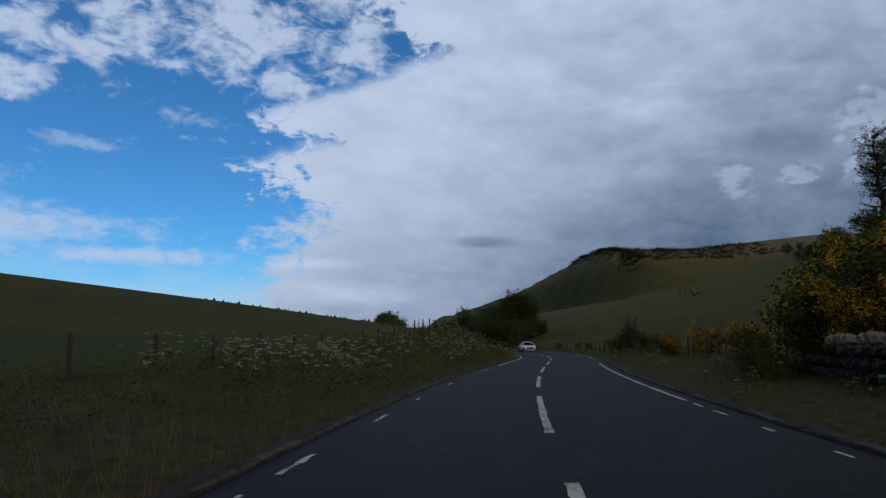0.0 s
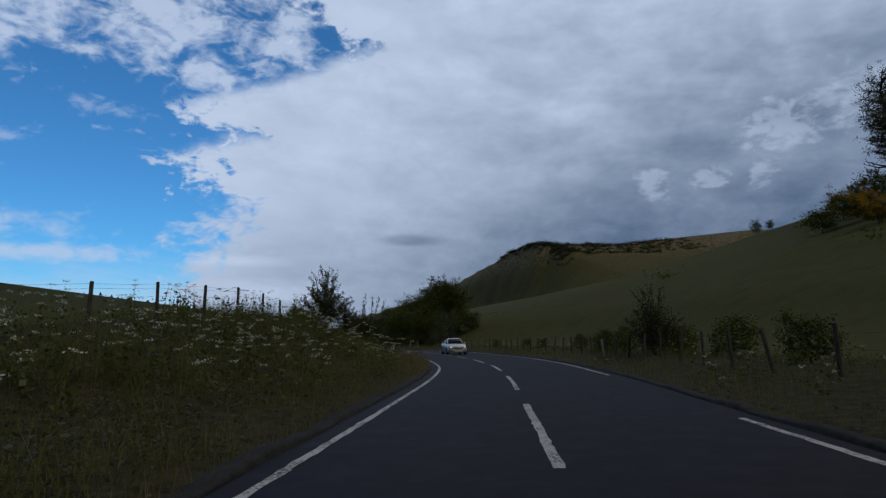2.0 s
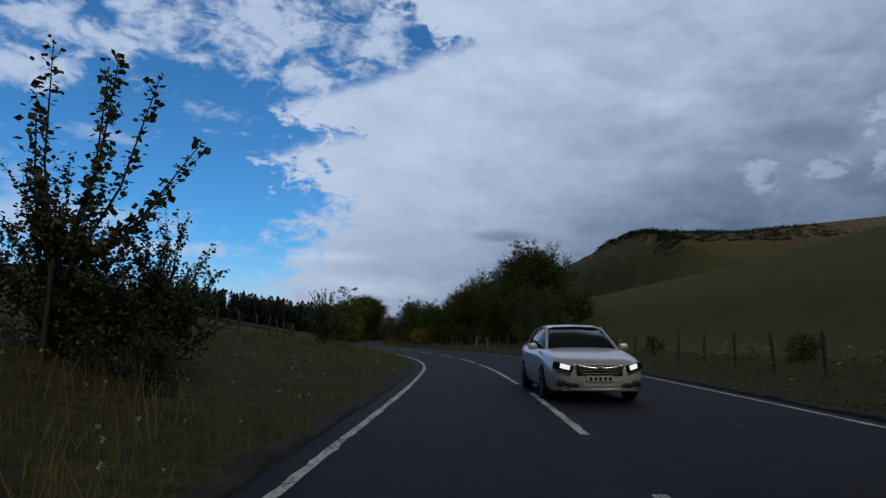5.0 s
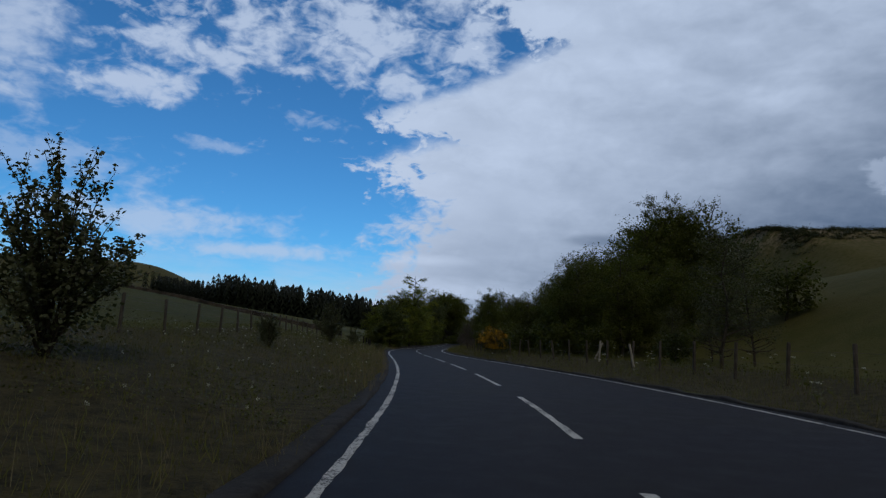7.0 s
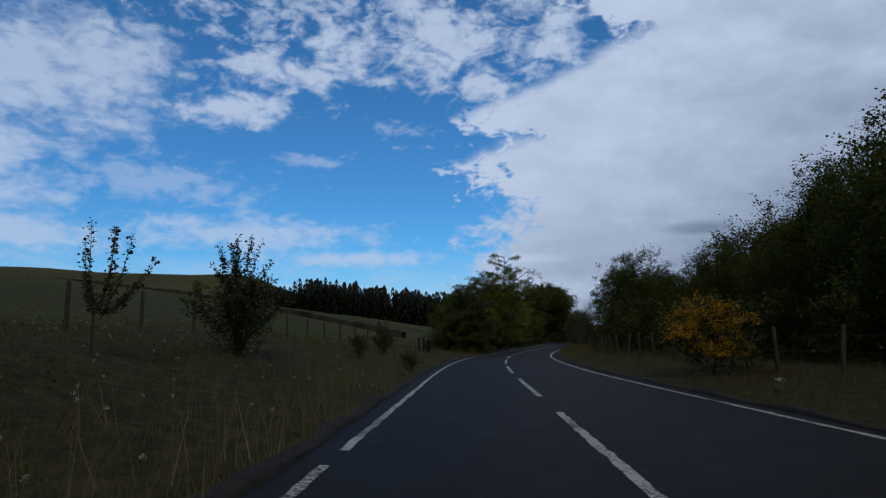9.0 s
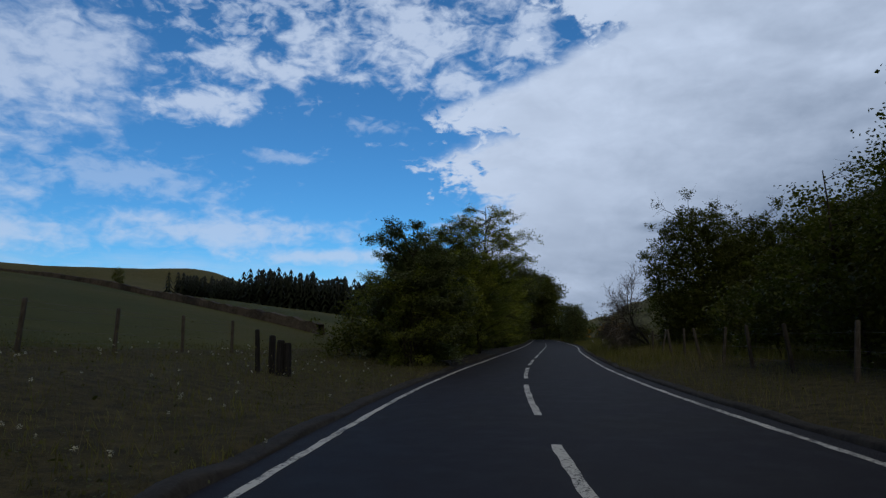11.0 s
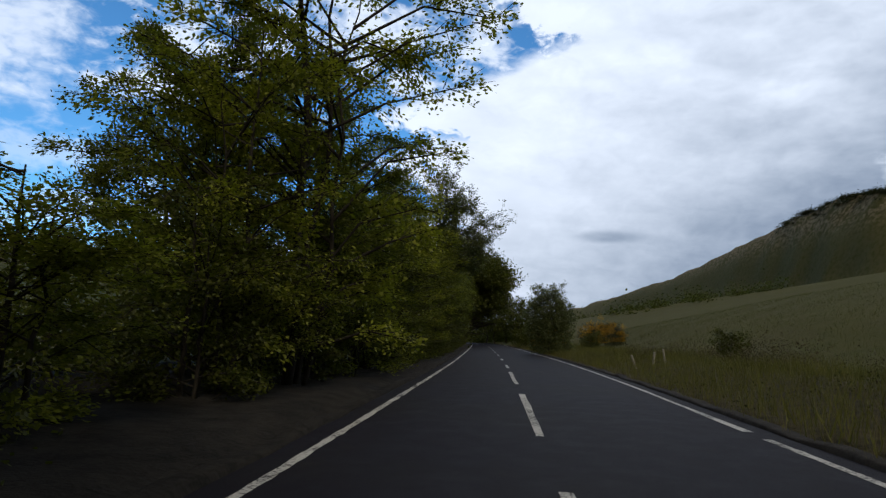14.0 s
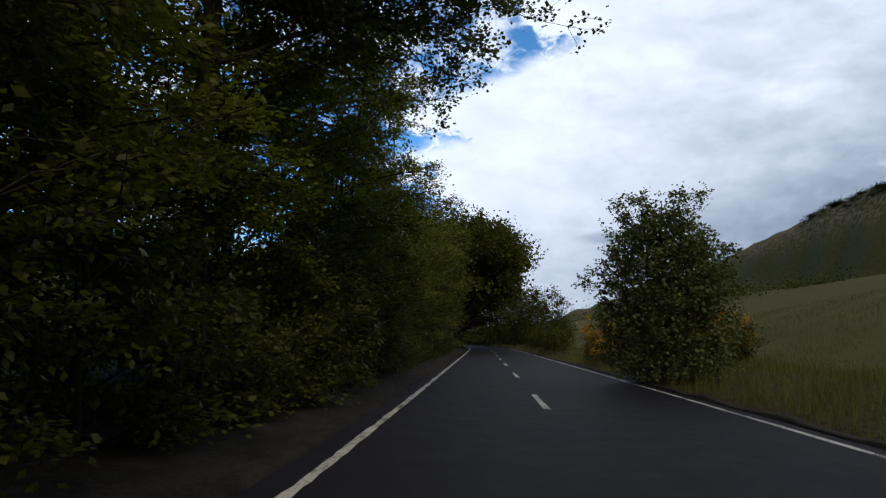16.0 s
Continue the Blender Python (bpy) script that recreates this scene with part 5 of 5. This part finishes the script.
def parsley(name, label, rng, x, y, h, head, petals=16, leaf=0.10, petal=0.034):
    """Tall stems with flat white flower heads."""
    n = len(x)
    ob = tagged(new(name), label, "wild flowers", kind="stuff")
    v, f = blades(rng, x, y, h, np.full(n, 0.014), 0.3)
    attach("stems", mesh_of("stems", v, f, STEM), ob)
    tip = (v.reshape(n, 4, 3)[:, 2] + v.reshape(n, 4, 3)[:, 3]) / 2
    r = head * np.sqrt(rng.uniform(0, 1, (n, petals)))
    a = rng.uniform(0, 6.283, (n, petals))
    p = tip[:, None] + np.stack([np.cos(a) * r, np.sin(a) * r, rng.uniform(-0.02, 0.02, (n, petals))], -1)
    v, f = leaves_at(rng, p.reshape(-1, 3), petal)
    attach("flowers", mesh_of("flowers", v, f, FLOWER), ob, "small white flower heads")
    # feathery leaves low on the stems
    k = 12
    t = rng.uniform(0.15, 0.8, (n, k, 1))
    base = np.stack([x, y, height(x, y)], 1)
    p = base[:, None] * (1 - t) + tip[:, None] * t + rng.normal(0, 0.07, (n, k, 3))
    v, f = leaves_at(rng, p.reshape(-1, 3), leaf)
    attach("leaves", mesh_of("leaves", v, f, STEM), ob)
    return ob


x, y, d = verge(rng, 1500, -1, 2, 60, 8.0, power=0.8)
keep = (wob(x, y, 3.1, 5) > 0.10) & (d > 0.7)
x, y = x[keep], y[keep]
x4, y4, d4 = verge(rng, 620, -1, 33, 57, 6.0, power=0.9)
keep = (wob(x4, y4, 2.2, 7) > -0.05) & (d4 > 1.0)
x, y = np.concatenate([x, x4[keep]]), np.concatenate([y, y4[keep]])
parsley("cow_parsley", "stand of white-flowered cow parsley on the bank", rng, x, y, rng.uniform(0.55, 1.30, len(x)), 0.085, 20)
# tall grass tussocks along the top of the bank
x, y, d = verge(rng, 15000, -1, 30, 64, 6.0, power=0.7)
keep = (wob(x, y, 1.1, 13) > 0.30) & (d > 1.6)
x, y = x[keep], y[keep]
v, f = blades(rng, x, y, rng.uniform(0.45, 1.05, len(x)), rng.uniform(0.008, 0.016, len(x)), 0.7)
tagged(new("tall_grass", mesh_of("tall_grass", v, f, GRASS)), "tall green grass tussocks on the bank", "grass", kind="stuff")
x, y, d = verge(rng, 800, -1, 70, 185, 8.0, power=0.8)
parsley("dandelion_clocks", "pale seed heads scattered through the verge grass", rng, x, y, rng.uniform(0.2, 0.5, len(x)), 0.020, 26, 0.03, 0.016)
x, y, d = verge(rng, 260, 1, 5, 150, 6.5, power=0.8)
parsley("cow_parsley", "scattered white cow parsley on the far verge", rng, x, y, rng.uniform(0.3, 0.8, len(x)), 0.06)

# leafy weeds low in the verges
WEED = mat_leaf("weed_leaf", (0.040, 0.046, 0.016), (0.140, 0.145, 0.050), 0.35)
for sign, y0, y1, n, leaf in ((-1, 1, 72, 2600, 0.045), (-1, 72, 196, 1500, 0.042), (1, 3, 300, 1800, 0.05)):
    x, y, d = verge(rng, n, sign, y0, y1, 9.0, power=0.9)
    keep = (wob(x, y, 2.7, 11) > -0.25) & (d > 0.3)
    x, y = x[keep], y[keep]
    per = 44
    p = rng.normal(size=(len(x), per, 3)) * np.array([0.20, 0.20, 0.20]) * rng.uniform(0.6, 1.7, (len(x), 1, 1))
    p[..., 2] = np.abs(p[..., 2])
    p = p + np.stack([x, y, height(x, y)], 1)[:, None]
    v, f = leaves_at(rng, p.reshape(-1, 3), leaf)
    tagged(new("weeds", mesh_of("weeds", v, f, WEED)), "nettles and docks among the verge grass", "weeds", kind="stuff")

# matted dead grass at the foot of the verge plants
THATCH = mat_mottled("matted_grass", (0.023, 0.021, 0.009), (0.098, 0.082, 0.034), 3.5, 1.0, 0.06)
for sign, name in ((-1, "verge_left"), (1, "verge_right")):
    y = np.arange(-20.0, 200.0 if sign < 0 else 330.0, 0.8)
    w = np.interp(y, YS, LEFT_W if sign < 0 else RIGHT_W)
    ks = np.linspace(0, 1, 26)
    xs = np.stack([side_x(y, sign * (w + 0.5 + k * 8.6)) for k in ks], 1)
    yg = np.tile(y[:, None], (1, 26))
    zs = height(xs, yg) + 0.03 + 0.025 * wob(xs, yg, 0.7, 3) - 0.10 * (ks > 0.97)
    tagged(new(name, grid_mesh(name, xs, yg, zs, THATCH)), "matted dead grass on the roadside verge", "verge", kind="structure")

# tussocky pasture on the slope above the far verge
rng = np.random.default_rng(126)
y = rng.uniform(196, 330, 60000)
x = side_x(y, 9.0 + 46.0 * rng.uniform(0, 1, len(y)) ** 1.6)
keep = wob(x, y, 1.6, 17) > -0.35
x, y = x[keep], y[keep]
v, f = blades(rng, x, y, rng.uniform(0.10, 0.38, len(x)) * (0.8 + 0.5 * wob(x, y, 3.3, 6)), rng.uniform(0.014, 0.032, len(x)), 0.8)
tagged(new("pasture_grass", mesh_of("pasture_grass", v, f, PASTURE)), "tussocky green pasture on the hill slope", "grass", kind="stuff")

# dead bracken and brush on the bank past the dead tree
BRACKEN = mat_leaf("dead_bracken", (0.050, 0.044, 0.020), (0.130, 0.108, 0.052), 0.25)
rng = np.random.default_rng(127)
rows = []
for k in range(44):
    yk = rng.uniform(208, 256)
    rows.append((float(side_x(yk, rng.uniform(8.4, 15.5))), yk, rng.uniform(0.9, 1.9)))
scrub_patch("bracken", "brown dead bracken and brush on the bank", rows, BRACKEN, 0.065, 700, "bracken")
stick = thing("fallen_branch", pose(float(side_x(209.6, -4.0)), 209.6, 0.12, 84, 0, 62), "pale fallen branch on the verge", "branch")
v, f = limb_mesh([((0, 0, -0.5), (0.03, 0.05, 0.1), 0.022, 0.018), ((0.03, 0.05, 0.1), (0, 0, 0.6), 0.018, 0.008)], 6)
attach("branch", mesh_of("branch", v, f, DEAD, True), stick)

# ---- tumbled stone wall by the gorse ----
STONE = mat_mottled("wall_stone", (0.030, 0.027, 0.024), (0.115, 0.105, 0.092), 2.0, 0.95, 0.03)


def stone_mesh(seed):
    rng = np.random.default_rng(seed)
    bm = bmesh.new()
    bmesh.ops.create_icosphere(bm, subdivisions=1, radius=0.5)
    for q in bm.verts:
        q.co = Vector((q.co.x * rng.uniform(0.85, 1.15), q.co.y * rng.uniform(0.8, 1.1), q.co.z * rng.uniform(0.7, 0.95)))
    me = bpy.data.meshes.new("stone")
    bm.to_mesh(me)
    bm.free()
    me.materials.append(STONE)
    return me


STONES = [stone_mesh(i) for i in range(5)]
rng = np.random.default_rng(131)
wall = thing("stone_wall", Matrix.Identity(4), "tumbled drystone wall below the gorse", "wall")
for i in range(22):
    for c in range(3):
        if i > 12 and c > (1 if i < 17 else 0):   # the far end has fallen
            continue
        y = 10.0 + i * 0.42 + c * 0.2
        x = float(side_x(y, 6.5 + 0.05 * i)) + rng.normal(0, 0.04)
        o = attach("stone", STONES[(i + c * 2) % 5], wall)
        o.matrix_basis = pose(x, y, rest(x, y) + 0.14 + c * 0.27, rng.uniform(-15, 15), rng.uniform(-15, 15), rng.uniform(0, 360)) @ Matrix.Diagonal((0.52, 0.44, 0.36, 1))
COPE = mat_mottled("coping_stone", (0.13, 0.12, 0.11), (0.38, 0.36, 0.33), 3.0, 0.95, 0.03)
cope_meshes = []
for k in range(3):
    me = STONES[k].copy()
    me.materials.clear()
    me.materials.append(COPE)
    cope_meshes.append(me)
for i in range(13):
    y = 10.0 + i * 0.43
    x = float(side_x(y, 6.5 + 0.043 * i)) + rng.normal(0, 0.03)
    o = attach("coping_stone", cope_meshes[i % 3], wall)
    o.matrix_basis = pose(x, y, rest(x, y) + 0.93 + rng.normal(0, 0.02), rng.uniform(-14, 14), rng.uniform(-8, 8), rng.uniform(-12, 12)) @ Matrix.Diagonal((0.36, 0.27, 0.40, 1))

# ---- the silver car in the far lane ----


def mat_car():
    m, nt, b = material("silver_paint", 0.32, 0.5)
    n = noise_of(nt, coords(nt), 3.0, 4, 0.6)
    nt.links.new(blend(nt, ramp01(nt, n, 0.35, 0.7), (0.66, 0.67, 0.69), (0.56, 0.57, 0.58)), b.inputs["Base Color"])
    b.inputs["Metallic"].default_value = 0.35
    b.inputs["Coat Weight"].default_value = 0.6
    return m


def plain(name, col, rough=0.5, metal=0.0, emit=0.0):
    m, nt, b = material(name, rough, 0.5)
    n = noise_of(nt, coords(nt), 20.0, 3, 0.6)
    nt.links.new(blend(nt, ramp01(nt, n, 0.3, 0.8), col, tuple(c * 0.75 for c in col)), b.inputs["Base Color"])
    b.inputs["Metallic"].default_value = metal
    if emit:
        b.inputs["Emission Color"].default_value = (1.0, 0.97, 0.9, 1)
        b.inputs["Emission Strength"].default_value = emit
    return m


CAR, GLASS = mat_car(), plain("tinted_glass", (0.012, 0.014, 0.017), 0.06)
RUBBER, CHROME, BLACK = plain("tyre_rubber", (0.018, 0.018, 0.018), 0.85), plain("chrome", (0.7, 0.7, 0.7), 0.15, 1.0), plain("black_plastic", (0.015, 0.015, 0.016), 0.5)
LAMP, PLATE, ALLOY = plain("headlamp", (0.75, 0.77, 0.8), 0.1, 0.0, 0.9), plain("number_plate", (0.6, 0.6, 0.56), 0.5), plain("alloy", (0.45, 0.46, 0.47), 0.3, 0.9)


def loft(name, stations, mat, parent, label="", closed=True):
    """A skin through rings of points that all have as many points."""
    s = np.array(stations, float)
    k, n = s.shape[:2]
    v = s.reshape(-1, 3)
    f = [(j * n + i, j * n + (i + 1) % n, (j + 1) * n + (i + 1) % n, (j + 1) * n + i) for j in range(k - 1) for i in range(n if closed else n - 1)]
    bm = bmesh.new()
    vv = [bm.verts.new(p) for p in v]
    for q in f:
        bm.faces.new([vv[i] for i in q]).smooth = True
    if closed:
        bm.faces.new(vv[:n][::-1])
        bm.faces.new(vv[-n:])
    bmesh.ops.recalc_face_normals(bm, faces=bm.faces)
    return part(name, bm, mat, parent, label)


def ring(y, half, z0, z1, tuck=0.06, crown=0.03):
    """One cross-section of the lower body: sill, flank, shoulder, top."""
    right = [(half - tuck * 1.6, z0), (half - tuck * 0.4, z0 + 0.10), (half, z0 + (z1 - z0) * 0.45), (half - 0.015, z1 - 0.16), (half - 0.05, z1 - 0.05), (half - 0.16, z1), (half * 0.5, z1 + crown)]
    return [(x, y, z) for x, z in right] + [(0, y, z1 + crown * 1.2)] + [(-x, y, z) for x, z in right[::-1]]


def box(name, size, at, mat, parent, bevel=0.01, label="", turn=(0, 0, 0)):
    bm = bmesh.new()
    bmesh.ops.create_cube(bm, size=1.0)
    bmesh.ops.scale(bm, vec=size, verts=bm.verts)
    bmesh.ops.bevel(bm, geom=list(bm.edges), offset=min(bevel, min(size) * 0.45), segments=2, affect="EDGES", profile=0.6)
    bm.transform(pose(*at, *turn))
    return part(name, bm, mat, parent, label)


def disc(name, r, w, at, mat, parent, label="", segs=24, rim=0.02):
    bm = bmesh.new()
    bmesh.ops.create_cone(bm, cap_ends=True, segments=segs, radius1=r, radius2=r, depth=w)
    bmesh.ops.bevel(bm, geom=[e for e in bm.edges if len(e.link_faces) == 2 and e.calc_face_angle(0) > 1.0], offset=rim, segments=2, affect="EDGES")
    bm.transform(pose(*at, 0, 90, 0))
    return part(name, bm, mat, parent, label)


def make_car(m):
    """Nose towards -y, 4.8 m long."""
    car = thing("car", m, "silver saloon car with lit headlights in the far lane", "car")
    st = [(-2.46, 0.36, 0.32, 0.62), (-2.42, 0.56, 0.26, 0.69), (-2.32, 0.74, 0.21, 0.75), (-2.16, 0.86, 0.19, 0.80), (-1.8, 0.92, 0.18, 0.87), (-1.1, 0.93, 0.18, 0.97), (-0.4, 0.93, 0.18, 0.99), (0.6, 0.93, 0.18, 0.99), (1.4, 0.92, 0.19, 1.02), (1.95, 0.90, 0.22, 1.05), (2.3, 0.84, 0.28, 1.02), (2.42, 0.72, 0.38, 0.92)]
    loft("body", [ring(*q) for q in st], CAR, car, "silver metallic body")

    def cabin(y, hb, zb, ht, zt):
        return [(hb, y, zb), (hb * 0.5 + ht * 0.5 + 0.02, y, zb * 0.5 + zt * 0.5), (ht, y, zt - 0.05), (ht - 0.14, y, zt), (0, y, zt + 0.015), (-ht + 0.14, y, zt), (-ht, y, zt - 0.05), (-hb * 0.5 - ht * 0.5 - 0.02, y, zb * 0.5 + zt * 0.5), (-hb, y, zb)]
    loft("windows", [cabin(-1.02, 0.76, 0.96, 0.74, 1.00), cabin(-0.55, 0.82, 0.97, 0.68, 1.27), cabin(-0.15, 0.86, 0.98, 0.63, 1.44), cabin(0.4, 0.87, 0.97, 0.62, 1.475), cabin(1.1, 0.85, 0.98, 0.6, 1.43), cabin(1.6, 0.8, 1.0, 0.58, 1.27), cabin(2.0, 0.72, 1.02, 0.6, 1.06)], GLASS, car, "dark tinted windows")
    roof = [[(0.60 * k, y, z), (0.45 * k, y, z + 0.045), (0, y, z + 0.058), (-0.45 * k, y, z + 0.045), (-0.60 * k, y, z)] for y, z, k in ((-0.22, 1.40, 1.0), (0.0, 1.44, 1.03), (0.4, 1.455, 1.05), (0.9, 1.44, 1.03), (1.25, 1.385, 1.0))]
    loft("roof", roof, CAR, car, "silver roof", False)
    for s in (1, -1):
        for a, b in (((0.745, -1.02, 0.955), (0.60, -0.2, 1.425)), ((0.60, 1.2, 1.40), (0.74, 1.95, 1.05)), ((0.84, 0.42, 0.98), (0.625, 0.42, 1.44))):
            v, f = limb_mesh([((a[0] * s, a[1], a[2]), (b[0] * s, b[1], b[2]), 0.035, 0.03)], 8)
            attach("pillar", mesh_of("pillar", v, f, CAR, True), car)
        mir = box("mirror", (0.20, 0.12, 0.14), (0.98 * s, -0.62, 1.02), CAR, car, 0.05, "silver door mirror")
        nx, ny = math.sin(radians(32)) * s, -math.cos(radians(32))
        lens = box("headlight", (0.40, 0.11, 0.15), (0.665 * s, -2.325, 0.66), GLASS, car, 0.04, "dark slanted headlight", (0, -12 * s, 32 * s))
        box("bulb", (0.20, 0.03, 0.09), (0.665 * s + nx * 0.05 + ny * 0.06 * s, -2.325 + ny * 0.05 - abs(nx) * 0.06, 0.665), LAMP, lens, 0.014, "lit lamp", (0, -12 * s, 32 * s))
        box("brow", (0.38, 0.03, 0.022), (0.665 * s + nx * 0.05, -2.325 + ny * 0.05, 0.59), CHROME, lens, 0.008, "bright lower rim", (0, -12 * s, 32 * s))
        box("fog_surround", (0.34, 0.10, 0.13), (0.62 * s, -2.33, 0.36), BLACK, car, 0.04)
        for y in (-1.42, 1.40):
            wh = disc("tyre", 0.335, 0.22, (0.83 * s, y, 0.335), RUBBER, car, "black tyre")
            rim = disc("rim", 0.225, 0.03, (0.935 * s, y, 0.335), ALLOY, wh, "alloy wheel rim", 20, 0.01)
            for j in range(5):
                a = radians(72 * j)
                box("spoke", (0.02, 0.05, 0.2), (0.953 * s, y + math.sin(a) * 0.1, 0.335 + math.cos(a) * 0.1), BLACK, wh, 0.008, "dark gap between spokes", (-72 * j, 0, 0))
        for y in (-0.05, 0.95):
            box("door_handle", (0.025, 0.2, 0.03), (0.925 * s, y + 0.2, 0.84), CHROME, car, 0.01, "chrome door handle")
    grille = box("grille", (0.86, 0.08, 0.20), (0, -2.44, 0.60), BLACK, car, 0.06, "dark radiator grille")
    for k in range(3):
        box("grille_bar", (0.80 - 0.07 * k, 0.02, 0.012), (0, -2.485, 0.645 - 0.05 * k), CHROME, grille, 0.005, "chrome grille bar")
    v, f = limb_mesh([((-0.46 + 0.0767 * k, -2.47, 0.70 - 0.055 * math.sin(math.pi * k / 12)), (-0.46 + 0.0767 * (k + 1), -2.47, 0.70 - 0.055 * math.sin(math.pi * (k + 1) / 12)), 0.021, 0.021) for k in range(12)], 8)
    attach("grille_surround", mesh_of("grille_surround", v, f, CHROME, True), grille, "curved chrome bar over the grille")
    v, f = limb_mesh([((-0.45 + 0.075 * k, -2.47, 0.67 - 0.19 * math.sin(math.pi * k / 12) ** 0.6), (-0.45 + 0.075 * (k + 1), -2.47, 0.67 - 0.19 * max(math.sin(math.pi * (k + 1) / 12), 0) ** 0.6), 0.012, 0.012) for k in range(12)], 6)
    attach("grille_rim", mesh_of("grille_rim", v, f, CHROME, True), grille, "chrome rim under the grille")
    box("badge", (0.10, 0.03, 0.10), (0, -2.495, 0.63), CHROME, grille, 0.03, "round chrome badge")
    box("bumper_intake", (1.22, 0.08, 0.09), (0, -2.40, 0.33), BLACK, car, 0.03, "dark lower air intake")
    box("chrome_strip", (1.40, 0.16, 0.035), (0, -2.36, 0.235), CHROME, car, 0.012, "bright strip under the bumper")
    box("number_plate", (0.52, 0.02, 0.11), (0, -2.475, 0.45), PLATE, car, 0.004, "plain pale number plate")
    for k in range(5):
        box("plate_bar", (0.05, 0.01, 0.065), (-0.18 + 0.09 * k, -2.488, 0.45), BLACK, car, 0.002)
    return car


CAR_Y = 90.0
make_car(pose(float(side_x(CAR_Y, 0.98)), CAR_Y, 0.0, 0, 0, 2))
